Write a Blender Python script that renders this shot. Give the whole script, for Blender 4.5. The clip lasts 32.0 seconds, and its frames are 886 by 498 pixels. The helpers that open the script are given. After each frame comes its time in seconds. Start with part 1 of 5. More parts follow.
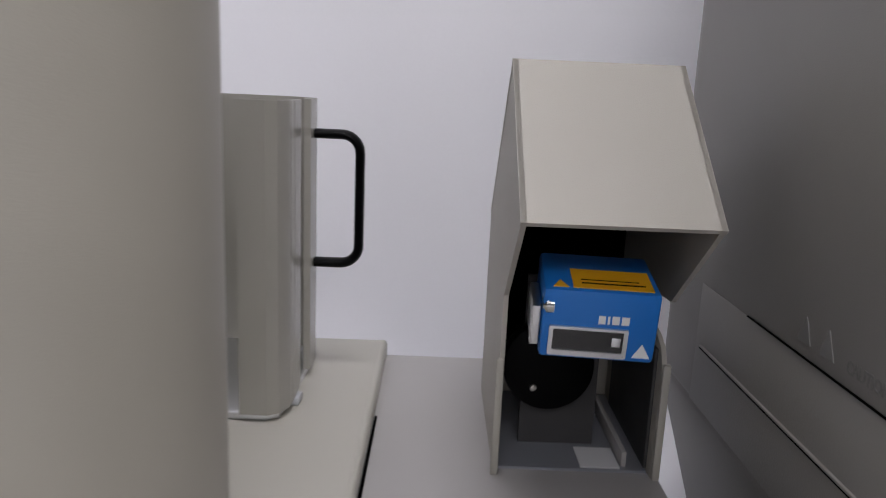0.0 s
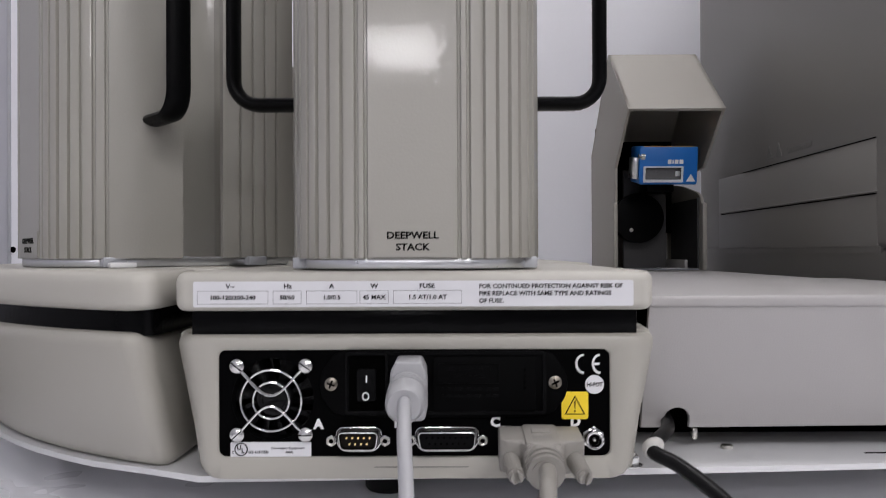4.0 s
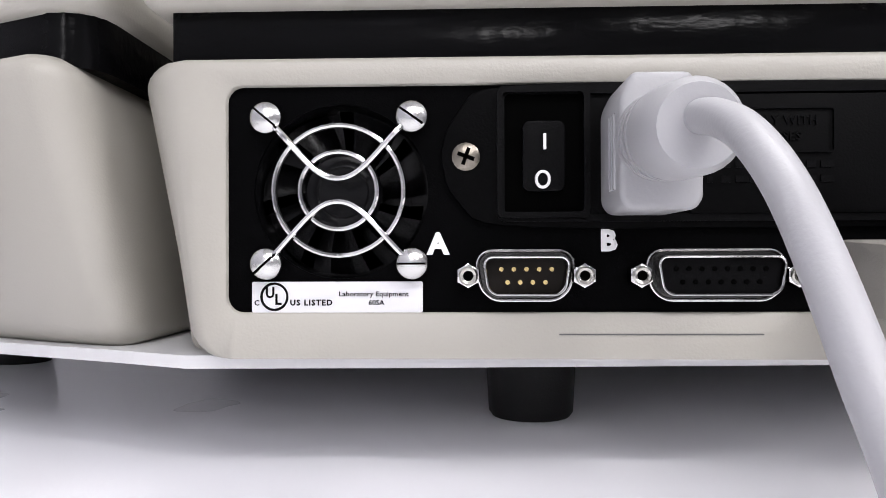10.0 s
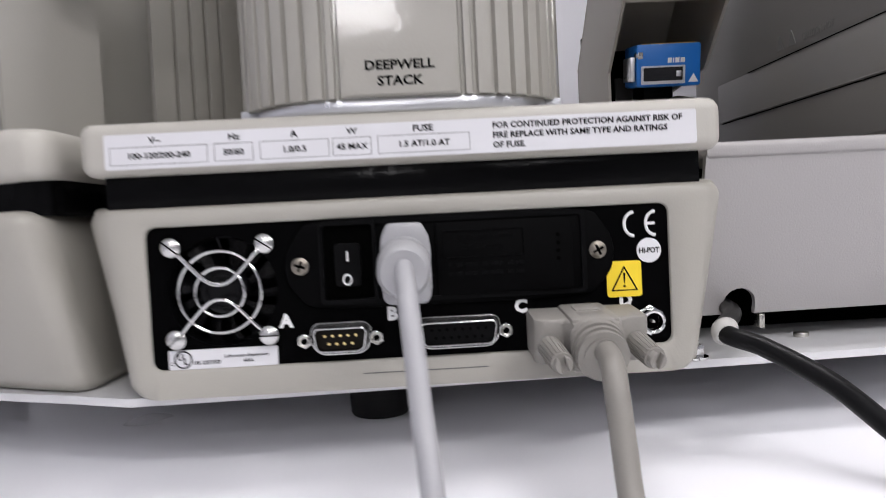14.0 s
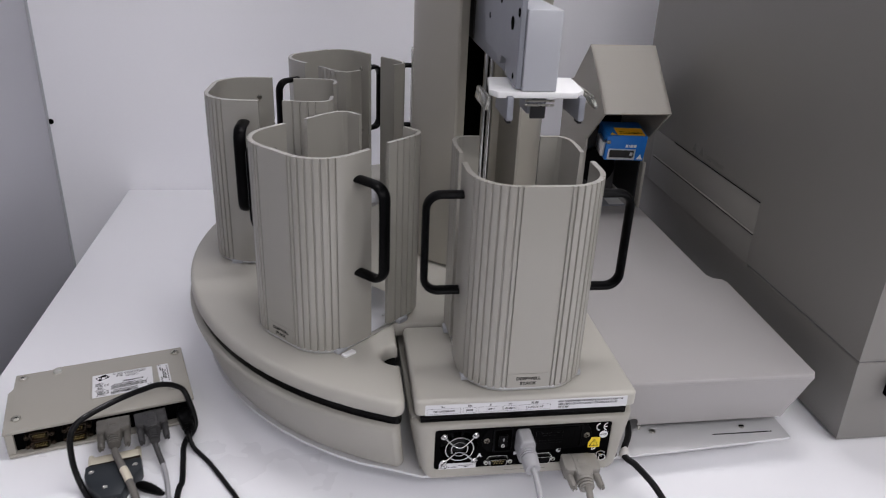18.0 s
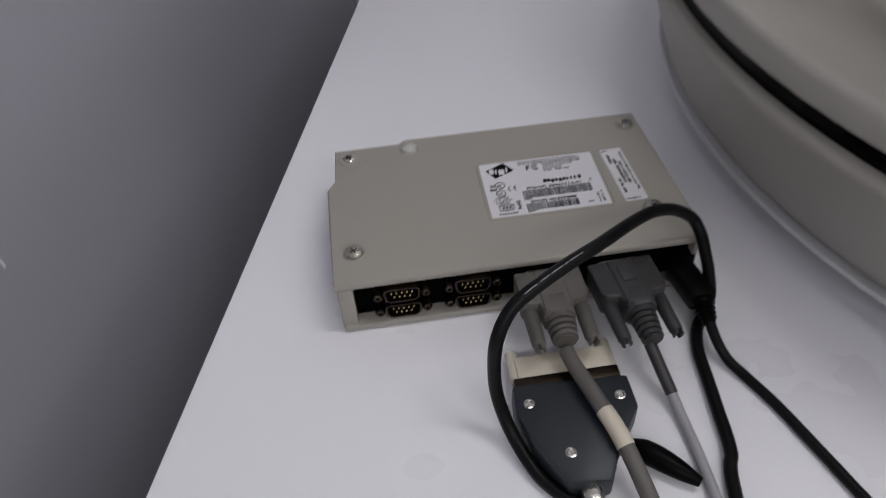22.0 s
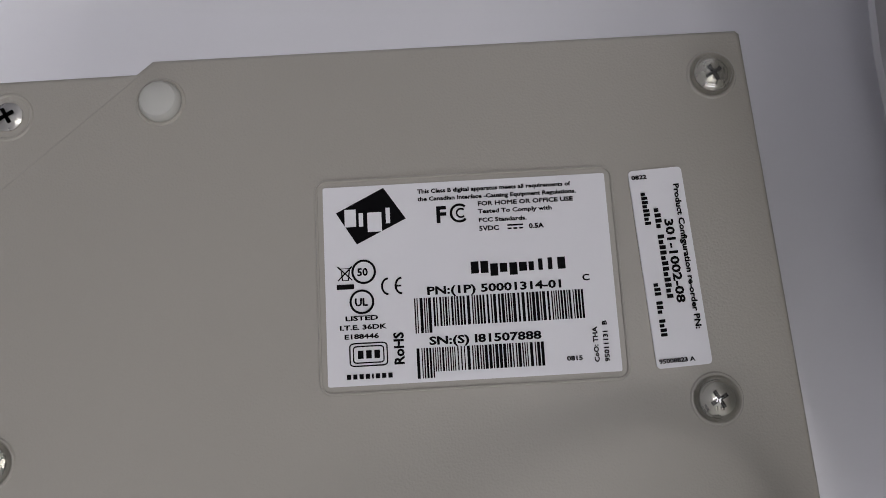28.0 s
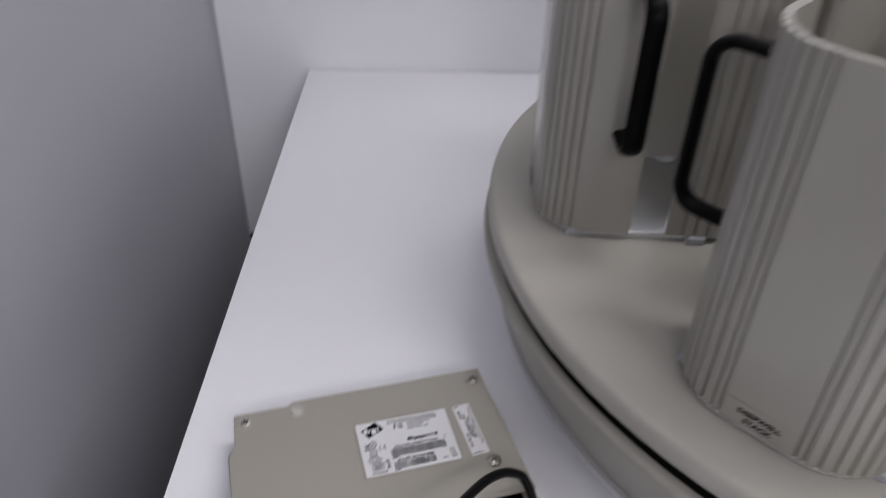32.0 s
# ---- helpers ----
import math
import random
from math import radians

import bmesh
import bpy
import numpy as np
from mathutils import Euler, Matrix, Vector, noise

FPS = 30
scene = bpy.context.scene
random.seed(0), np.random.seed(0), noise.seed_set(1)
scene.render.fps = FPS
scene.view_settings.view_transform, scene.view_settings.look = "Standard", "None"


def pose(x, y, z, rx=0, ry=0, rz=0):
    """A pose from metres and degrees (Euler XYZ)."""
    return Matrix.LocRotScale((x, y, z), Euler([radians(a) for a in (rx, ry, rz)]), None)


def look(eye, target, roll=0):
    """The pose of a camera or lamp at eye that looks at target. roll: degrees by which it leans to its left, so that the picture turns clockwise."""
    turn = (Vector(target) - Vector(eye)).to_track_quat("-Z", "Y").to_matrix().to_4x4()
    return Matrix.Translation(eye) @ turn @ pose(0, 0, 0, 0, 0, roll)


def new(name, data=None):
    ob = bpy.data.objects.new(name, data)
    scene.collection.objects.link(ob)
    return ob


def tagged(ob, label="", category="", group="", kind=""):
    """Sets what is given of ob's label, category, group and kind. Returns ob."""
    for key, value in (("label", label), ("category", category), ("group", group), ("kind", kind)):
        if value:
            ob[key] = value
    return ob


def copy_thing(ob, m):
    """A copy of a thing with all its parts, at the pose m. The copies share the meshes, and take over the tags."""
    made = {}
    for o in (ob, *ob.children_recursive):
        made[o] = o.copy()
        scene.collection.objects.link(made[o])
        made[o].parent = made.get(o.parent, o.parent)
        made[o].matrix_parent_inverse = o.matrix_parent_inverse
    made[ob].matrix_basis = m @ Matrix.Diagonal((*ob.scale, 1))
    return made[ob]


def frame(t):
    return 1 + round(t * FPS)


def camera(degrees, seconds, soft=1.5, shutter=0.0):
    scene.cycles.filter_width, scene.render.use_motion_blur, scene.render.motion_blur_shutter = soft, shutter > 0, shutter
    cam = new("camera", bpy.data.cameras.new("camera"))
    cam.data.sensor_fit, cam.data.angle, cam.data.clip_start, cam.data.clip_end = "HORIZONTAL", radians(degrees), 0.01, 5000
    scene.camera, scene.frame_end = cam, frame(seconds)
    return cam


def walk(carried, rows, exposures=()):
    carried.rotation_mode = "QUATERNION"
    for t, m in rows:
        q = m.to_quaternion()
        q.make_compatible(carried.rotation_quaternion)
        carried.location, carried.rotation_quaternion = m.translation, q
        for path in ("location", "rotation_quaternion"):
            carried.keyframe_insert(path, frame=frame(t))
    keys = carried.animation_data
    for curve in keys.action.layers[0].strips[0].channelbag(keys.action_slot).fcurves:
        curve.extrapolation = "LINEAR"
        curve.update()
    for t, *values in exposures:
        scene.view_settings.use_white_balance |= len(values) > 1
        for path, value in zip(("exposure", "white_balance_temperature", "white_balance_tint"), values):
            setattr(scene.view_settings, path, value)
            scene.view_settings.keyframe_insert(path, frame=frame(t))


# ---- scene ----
cam = camera(61.69, 32.0, soft=0.65, shutter=0.4)
# seconds, eye, target, roll
PATH = [
    (0, (0.236, 0.085, 0.355), (0.259, 2.039, -0.069), 2.5),
    (0.5, (0.221, -0.011, 0.362), (0.147, 1.943, -0.060), 0.2),
    (1, (0.195, -0.080, 0.335), (0.121, 1.898, 0.039), -1.3),
    (1.5, (0.178, -0.191, 0.329), (0.135, 1.792, 0.071), -1.0),
    (2, (0.139, -0.268, 0.298), (0.189, 1.728, 0.194), -0.7),
    (2.5, (0.112, -0.318, 0.257), (0.203, 1.679, 0.274), -0.6),
    (3, (0.112, -0.351, 0.202), (0.083, 1.648, 0.237), 0.2),
    (3.5, (0.098, -0.359, 0.163), (0.097, 1.641, 0.171), -0.3),
    (5.5, (0.043, -0.247, 0.069), (-0.031, 1.751, 0.087), 0.1),
    (6, (0.024, -0.209, 0.049), (-0.058, 1.789, 0.065), -0.0),
    (6.5, (0.017, -0.183, 0.041), (-0.096, 1.813, 0.041), -0.4),
    (7, (0.01, -0.161, 0.036), (-0.101, 1.836, 0.023), -0.6),
    (7.5, (0.013, -0.152, 0.036), (-0.062, 1.846, 0.039), -0.3),
    (8, (0.011, -0.155, 0.039), (-0.074, 1.844, 0.033), -0.4),
    (8.5, (0.014, -0.159, 0.045), (-0.051, 1.84, 0.049), -0.5),
    (9, (0.025, -0.163, 0.05), (-0.032, 1.836, 0.042), -0.5),
    (9.5, (0.027, -0.168, 0.052), (-0.039, 1.831, 0.065), -0.7),
    (10, (0.028, -0.164, 0.052), (-0.037, 1.835, 0.066), -0.2),
    (10.5, (0.035, -0.168, 0.054), (-0.045, 1.83, 0.045), 0.2),
    (11, (0.06, -0.177, 0.057), (0.013, 1.823, 0.052), -0.3),
    (11.5, (0.076, -0.177, 0.056), (0.077, 1.823, 0.065), -0.5),
    (12, (0.089, -0.186, 0.066), (0.118, 1.813, 0.003), -0.4),
    (12.5, (0.09, -0.205, 0.072), (0.155, 1.793, 0.013), -0.4),
    (13, (0.087, -0.209, 0.075), (0.146, 1.789, 0.005), -0.3),
    (13.5, (0.098, -0.217, 0.074), (0.08, 1.781, -0.009), -0.7),
    (14, (0.069, -0.262, 0.087), (0.138, 1.735, 0.009), -2.9),
    (14.5, (0.033, -0.313, 0.114), (0.158, 1.678, -0.023), -2.6),
    (16.5, (-0.059, -0.507, 0.228), (0.037, 1.469, -0.066), -1.3),
    (17, (-0.055, -0.528, 0.366), (0.036, 1.411, -0.116), -0.9),
    (17.5, (-0.087, -0.561, 0.48), (0.127, 1.289, -0.249), 1.5),
    (18, (-0.117, -0.585, 0.563), (0.163, 1.207, -0.28), 2.6),
    (18.5, (-0.177, -0.595, 0.562), (0.01, 1.196, -0.309), 1.9),
    (19, (-0.24, -0.512, 0.526), (-0.221, 1.246, -0.426), 1.2),
    (19.5, (-0.317, -0.407, 0.486), (-0.399, 1.328, -0.505), -0.0),
    (20, (-0.37, -0.327, 0.463), (-0.459, 1.321, -0.666), -1.6),
    (20.5, (-0.402, -0.277, 0.385), (-0.427, 1.448, -0.627), -1.5),
    (21, (-0.392, -0.21, 0.325), (-0.532, 1.449, -0.783), -4.0),
    (21.5, (-0.385, -0.185, 0.323), (-0.521, 1.444, -0.83), -3.5),
    (22, (-0.374, -0.138, 0.308), (-0.625, 1.254, -1.106), -4.3),
    (22.5, (-0.387, -0.066, 0.287), (-0.666, 1.128, -1.293), -5.4),
    (23, (-0.394, 0.007, 0.263), (-0.571, 1.019, -1.454), -2.4),
    (23.5, (-0.396, 0.062, 0.234), (-0.622, 0.836, -1.596), -4.3),
    (24, (-0.394, 0.107, 0.224), (-0.602, 0.601, -1.702), -9.6),
    (24.5, (-0.387, 0.133, 0.216), (-0.577, 0.536, -1.734), -10.5),
    (26.5, (-0.387, 0.155, 0.211), (-0.518, 0.442, -1.764), -10.3),
    (27, (-0.381, 0.159, 0.208), (-0.491, 0.479, -1.763), -5.5),
    (27.5, (-0.374, 0.163, 0.204), (-0.459, 0.504, -1.764), -2.5),
    (28, (-0.373, 0.164, 0.204), (-0.451, 0.497, -1.766), -1.7),
    (28.5, (-0.373, 0.162, 0.203), (-0.452, 0.494, -1.768), -1.7),
    (29, (-0.373, 0.164, 0.202), (-0.449, 0.482, -1.771), -1.9),
    (29.5, (-0.373, 0.164, 0.197), (-0.457, 0.496, -1.773), -2.8),
    (30, (-0.374, 0.161, 0.206), (-0.423, 0.512, -1.762), 3.5),
    (30.5, (-0.375, 0.132, 0.266), (-0.464, 0.638, -1.667), 2.5),
    (31, (-0.367, 0.069, 0.329), (-0.568, 0.945, -1.458), 0.9),
    (31.5, (-0.371, -0.028, 0.383), (-0.509, 1.244, -1.154), 5.7),
    (32, (-0.361, -0.155, 0.451), (-0.315, 1.462, -0.725), 1.6),
]
EXPOSURES = [(0, 0.12), (1, 0.14), (2, 0.0), (3, -0.10), (6, 0.10), (7, 0.16), (8, 0.42), (9, 0.62), (10, 0.77), (12, 0.80), (13, 0.34), (14.5, 0.22), (17, -0.10), (18, -0.25), (20, -0.58), (22, -0.78), (24, -0.84), (28, -0.64), (30, -0.62), (31, -0.70), (32, -0.38)]
walk(cam, [(t, look(eye, target, roll)) for t, eye, target, roll in PATH], EXPOSURES)

# ---- light ----
world = bpy.data.worlds.new("room_air")
world.use_nodes = True
world.node_tree.nodes["Background"].inputs[0].default_value = (0.80, 0.85, 1.0, 1)
world.node_tree.nodes["Background"].inputs[1].default_value = 0.02
scene.world = world

CEIL = 1.95
# place, size and watts of the unseen ceiling lights; the last two are added fill
LAMPS = [(0.85, -1.75, 1.2, 0.30, 25.0), (0.40, 0.20, 1.2, 0.30, 16.0), (2.35, -1.15, 1.2, 0.60, 22.0), (-0.30, -6.2, 0.6, 1.2, 45.0), (-0.28, -2.3, 0.6, 0.60, 12.0), (1.6, -4.0, 1.2, 0.60, 36.0)]
for lx, ly, lw, lh, watts in LAMPS:
    ld = bpy.data.lights.new("unseen_ceiling_lamp", "AREA")
    ld.shape, ld.size, ld.size_y, ld.energy, ld.color = "RECTANGLE", lw, lh, watts, (1.0, 0.962, 0.985)
    lo = new("unseen_ceiling_lamp", ld)
    lo.matrix_basis = pose(lx, ly, CEIL - 0.03)


# ---- materials ----
def node(nt, kind, **inputs):
    n = nt.nodes.new(kind)
    for k, v in inputs.items():
        n.inputs[k.replace("_", " ")].default_value = v
    return n


def mat(name, col, rough=0.5, metal=0.0, vary=0.06, scale=40.0, grain=900.0, bump=0.05, spot=0.0, coat=0.0, emit=0.0, stretch=None, spec=0.5, clear=0.0, peel=0.0):
    """Base colour with a broad drift and a fine grain, rough patches and a fine relief."""
    m = bpy.data.materials.new(name)
    m.use_nodes = True
    nt = m.node_tree
    b = nt.nodes["Principled BSDF"]
    b.inputs["Roughness"].default_value, b.inputs["Metallic"].default_value = rough, metal
    b.inputs["Coat Weight"].default_value = coat
    b.inputs["Specular IOR Level"].default_value = spec
    b.inputs["Transmission Weight"].default_value = clear
    tc = nt.nodes.new("ShaderNodeTexCoord")
    src = tc.outputs["Object"]
    if stretch:
        mp = nt.nodes.new("ShaderNodeMapping")
        mp.inputs["Scale"].default_value = stretch
        nt.links.new(src, mp.inputs["Vector"])
        src = mp.outputs["Vector"]
    n1 = node(nt, "ShaderNodeTexNoise", Scale=scale, Detail=4.0, Roughness=0.6)
    n2 = node(nt, "ShaderNodeTexNoise", Scale=grain, Detail=2.0, Roughness=0.5)
    nt.links.new(src, n1.inputs["Vector"])
    nt.links.new(src, n2.inputs["Vector"])
    mix = nt.nodes.new("ShaderNodeMix")
    mix.data_type = "RGBA"
    mix.inputs["A"].default_value = (*[max(0, c * (1 - vary)) for c in col], 1)
    mix.inputs["B"].default_value = (*[min(1, c * (1 + vary)) for c in col], 1)
    add = nt.nodes.new("ShaderNodeMath")
    add.operation = "MULTIPLY_ADD"
    add.inputs[1].default_value, add.inputs[2].default_value = 0.35, 0.0
    nt.links.new(n2.outputs["Fac"], add.inputs[0])
    add2 = nt.nodes.new("ShaderNodeMath")
    add2.operation = "MULTIPLY_ADD"
    add2.inputs[1].default_value = 0.65
    nt.links.new(n1.outputs["Fac"], add2.inputs[0])
    nt.links.new(add.outputs[0], add2.inputs[2])
    nt.links.new(add2.outputs[0], mix.inputs["Factor"])
    out = mix.outputs["Result"]
    if spot > 0:
        n3 = node(nt, "ShaderNodeTexNoise", Scale=scale * 3.1, Detail=6.0, Roughness=0.75)
        nt.links.new(src, n3.inputs["Vector"])
        rp = nt.nodes.new("ShaderNodeValToRGB")
        rp.color_ramp.elements[0].position, rp.color_ramp.elements[1].position = 0.62, 0.80
        nt.links.new(n3.outputs["Fac"], rp.inputs["Fac"])
        mul = nt.nodes.new("ShaderNodeMath")
        mul.operation = "MULTIPLY"
        mul.inputs[1].default_value = spot
        nt.links.new(rp.outputs["Color"], mul.inputs[0])
        mx = nt.nodes.new("ShaderNodeMix")
        mx.data_type = "RGBA"
        mx.inputs["B"].default_value = (*[c * 0.45 for c in col], 1)
        nt.links.new(mul.outputs[0], mx.inputs["Factor"])
        nt.links.new(out, mx.inputs["A"])
        out = mx.outputs["Result"]
    nt.links.new(out, b.inputs["Base Color"])
    rr = nt.nodes.new("ShaderNodeMapRange")
    rr.inputs["To Min"].default_value, rr.inputs["To Max"].default_value = max(0.02, rough - 0.08), min(1, rough + 0.08)
    nt.links.new(n1.outputs["Fac"], rr.inputs["Value"])
    nt.links.new(rr.outputs["Result"], b.inputs["Roughness"])
    if bump > 0:
        bp = node(nt, "ShaderNodeBump", Strength=bump, Distance=0.0005)
        nt.links.new(n2.outputs["Fac"], bp.inputs["Height"])
        nt.links.new(bp.outputs["Normal"], b.inputs["Normal"])
        if coat > 0 and not peel:
            nt.links.new(bp.outputs["Normal"], b.inputs["Coat Normal"])
    if peel > 0:
        # orange peel of a sprayed clear coat
        n4 = node(nt, "ShaderNodeTexNoise", Scale=240.0, Detail=1.5, Roughness=0.5)
        nt.links.new(src, n4.inputs["Vector"])
        cp = node(nt, "ShaderNodeBump", Strength=peel, Distance=0.0005)
        nt.links.new(n4.outputs["Fac"], cp.inputs["Height"])
        nt.links.new(cp.outputs["Normal"], b.inputs["Coat Normal"])
        b.inputs["Coat Roughness"].default_value = 0.07
    if emit > 0:
        b.inputs["Emission Color"].default_value = (*col, 1)
        b.inputs["Emission Strength"].default_value = emit
    return m


M = {
    "wall": mat("wall_paint", (0.86, 0.86, 0.90), 0.55, 0, 0.035, 3.0, 260, 0.12),
    # Grey lowered to stand in for the shade beside the bench.
    "side_wall": mat("shaded_partition_paint", (0.43, 0.43, 0.47), 0.45, 0, 0.05, 3.5, 300, 0.12),
    "bench": mat("bench_laminate", (0.89, 0.89, 0.92), 0.30, 0, 0.02, 6.0, 800, 0.06),
    "far_wall": mat("unseen_wall_paint", (0.30, 0.30, 0.32), 0.6, 0, 0.05, 3.0, 260, 0.12),
    "floor": mat("unseen_floor_grey", (0.14, 0.145, 0.155), 0.5, 0, 0.1, 8, 200, 0.1),
    "ceiling": mat("ceiling_tile", (0.75, 0.75, 0.74), 0.9, 0, 0.05, 20, 300, 0.3),
    "lamp_glow": mat("lamp_glow", (0.95, 0.97, 1.0), 0.5, emit=3.0, bump=0),
    "cream": mat("cream_plastic", (0.350, 0.336, 0.298), 0.42, 0, 0.03, 14, 1500, 0.12, spot=0.02),
    "cover": mat("cream_cover_plastic", (0.425, 0.409, 0.367), 0.45, 0, 0.03, 14, 1500, 0.15, spot=0.02),
    "stack": mat("stack_enamel", (0.330, 0.318, 0.284), 0.40, 0, 0.03, 12, 700, 0.16, spot=0.02, coat=0.55, peel=0.08),
    "tower": mat("tower_enamel", (0.38, 0.36, 0.31), 0.40, 0, 0.03, 10, 1200, 0.15),
    "deck": mat("deck_powder_coat", (0.36, 0.347, 0.341), 0.45, 0, 0.025, 10, 1300, 0.25),
    "hood": mat("hood_powder_coat", (0.38, 0.36, 0.32), 0.5, 0, 0.03, 14, 1300, 0.25),
    "instr": mat("instrument_paint", (0.205, 0.195, 0.183), 0.40, 0, 0.035, 6, 1100, 0.25),
    "black": mat("black_plastic", (0.0024, 0.0024, 0.0027), 0.34, 0, 0.25, 60, 1800, 0.15, spec=0.06),
    "panel": mat("black_panel_paint", (0.0015, 0.0015, 0.0017), 0.55, 0, 0.3, 80, 2200, 0.2, spec=0.012),
    "gloss_black": mat("gloss_black_strip", (0.0025, 0.0025, 0.0028), 0.16, 0, 0.2, 70, 420, 0.28, spec=0.07, stretch=(0.5, 1, 1)),
    "fan_black": mat("fan_gloss_black", (0.0035, 0.0035, 0.004), 0.22, 0, 0.2, 60, 900, 0.05, spec=0.16),
    "inlet_black": mat("inlet_black_plastic", (0.0017, 0.0017, 0.0019), 0.5, 0, 0.25, 60, 1800, 0.15, spec=0.03),
    # Near-black, mostly for holes and hollows with their inner shade in the colour.
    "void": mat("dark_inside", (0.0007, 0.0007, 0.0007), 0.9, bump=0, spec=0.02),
    "rubber": mat("black_rubber", (0.007, 0.007, 0.0075), 0.6, 0, 0.2, 90, 1500, 0.2, spec=0.3),
    "chrome": mat("bright_steel", (0.62, 0.62, 0.61), 0.07, 1.0, 0.05, 120, 1500, 0.04),
    "screw_steel": mat("satin_screw_steel", (0.60, 0.60, 0.59), 0.24, 1.0, 0.06, 120, 1500, 0.06),
    "zinc": mat("zinc_steel", (0.55, 0.54, 0.50), 0.28, 1.0, 0.12, 150, 1500, 0.1),
    "alu": mat("aluminium", (0.72, 0.73, 0.75), 0.30, 1.0, 0.06, 60, 900, 0.1),
    "port_steel": mat("port_flange_steel", (0.085, 0.085, 0.083), 0.22, 1.0, 0.12, 150, 1500, 0.06),
    "dull_screw": mat("dull_plated_screw", (0.22, 0.20, 0.17), 0.34, 1.0, 0.12, 150, 1500, 0.1),
    "brown": mat("brown_insert", (0.0065, 0.0040, 0.0025), 0.5, 0, 0.2, 90, 900, 0.1, spec=0.2),
    # Dark brown port metal, with the shade behind the plugs put into it.
    "dull_port": mat("shaded_port_metal", (0.055, 0.042, 0.031), 0.38, 1.0, 0.15, 150, 1500, 0.1),
    "brass": mat("gold_pin", (0.80, 0.62, 0.28), 0.25, 1.0, 0.05, 100, 900, 0),
    "cord": mat("pale_grey_cord", (0.335, 0.335, 0.35), 0.45, 0, 0.03, 30, 1400, 0.1),
    "plug": mat("pale_grey_plug", (0.335, 0.335, 0.347), 0.42, 0, 0.03, 30, 1400, 0.1),
    "grey_cable": mat("warm_grey_cable", (0.22, 0.208, 0.188), 0.5, 0, 0.05, 30, 1400, 0.1),
    "grey_plug": mat("warm_grey_plug", (0.235, 0.223, 0.203), 0.55, 0, 0.05, 40, 1600, 0.2),
    # Darker copies of the warm greys; shade at the box is in the colour.
    "adapter_plug": mat("shaded_adapter_plug", (0.115, 0.108, 0.096), 0.55, 0, 0.05, 40, 1600, 0.2),
    "adapter_cord": mat("shaded_adapter_cord", (0.120, 0.113, 0.102), 0.5, 0, 0.05, 30, 1400, 0.1),
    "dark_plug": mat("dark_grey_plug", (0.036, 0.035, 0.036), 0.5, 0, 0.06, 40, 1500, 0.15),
    "black_cable": mat("black_cable", (0.005, 0.005, 0.0055), 0.36, 0, 0.15, 40, 1400, 0.1, spec=0.16),
    "silver_label": mat("silver_label", (0.66, 0.66, 0.68), 0.42, 0.15, 0.03, 40, 1200, 0.03),
    "white_label": mat("white_label", (0.68, 0.68, 0.70), 0.45, 0, 0.015, 40, 1200, 0.02),
    "ink": mat("black_ink", (0.003, 0.003, 0.0035), 0.55, bump=0, spec=0.04),
    "grey_ink": mat("grey_ink", (0.10, 0.10, 0.10), 0.5, bump=0),
    "white_ink": mat("white_ink", (0.78, 0.78, 0.78), 0.5, bump=0),
    "yellow": mat("yellow_label", (0.85, 0.62, 0.02), 0.45, 0, 0.03, 60, 900, 0.02),
    "orange": mat("amber_label", (0.85, 0.42, 0.01), 0.45, 0, 0.03, 60, 900, 0.02),
    "blue": mat("blue_enamel", (0.010, 0.16, 0.55), 0.38, 0, 0.05, 40, 1100, 0.1),
    "glass": mat("dark_window", (0.01, 0.01, 0.012), 0.06, 0, 0.1, 40, 600, 0, coat=0.5),
    "box": mat("beige_box_plastic", (0.332, 0.316, 0.277), 0.42, 0, 0.03, 18, 1700, 0.2, spot=0.02),
    "clear": mat("clear_bumper", (0.80, 0.80, 0.74), 0.10, 0, 0.03, 60, 900, 0, coat=0.3, clear=0.94),
    "milky": mat("milky_bumper", (0.78, 0.78, 0.72), 0.15, 0, 0.03, 60, 900, 0, coat=0.4, clear=0.6),
    "plate": mat("base_plate_metal", (0.66, 0.66, 0.67), 0.5, 0.3, 0.05, 60, 900, 0.1),
    "scuff": mat("bare_scuff", (0.80, 0.80, 0.82), 0.7, 0, 0.1, 200, 900, 0.1),
    "teal": mat("slate_plug", (0.013, 0.018, 0.023), 0.45, 0, 0.08, 50, 1300, 0.15),
    "ivory": mat("ivory_plug", (0.62, 0.57, 0.46), 0.5, 0, 0.04, 50, 1300, 0.1),
    "white_pla": mat("white_plastic", (0.80, 0.80, 0.80), 0.4, 0, 0.02, 40, 1200, 0.05),
    "grommet": mat("grommet_plastic", (0.50, 0.49, 0.47), 0.45, 0, 0.06, 60, 1200, 0.1),
    "arm": mat("satin_grey_block", (0.44, 0.45, 0.48), 0.45, 0.2, 0.04, 50, 1200, 0.12),
    "faint_ink": mat("faint_print", (0.17, 0.165, 0.16), 0.5, bump=0),
    "motor": mat("grey_anodised", (0.26, 0.27, 0.30), 0.45, 0.3, 0.06, 50, 1200, 0.15),
}


# ---- mesh helpers ----
def bm_box(x0, x1, y0, y1, z0, z1, bevel=0.0, seg=2, bm=None):
    own = bmesh.new()
    bmesh.ops.create_cube(own, size=1.0)
    for v in own.verts:
        v.co = Vector(((x0 + x1) / 2 + v.co.x * (x1 - x0), (y0 + y1) / 2 + v.co.y * (y1 - y0), (z0 + z1) / 2 + v.co.z * (z1 - z0)))
    if bevel > 0:
        bmesh.ops.bevel(own, geom=own.edges[:], offset=bevel, segments=seg, profile=0.5, affect="EDGES", clamp_overlap=True)
    return merge(bm, own)


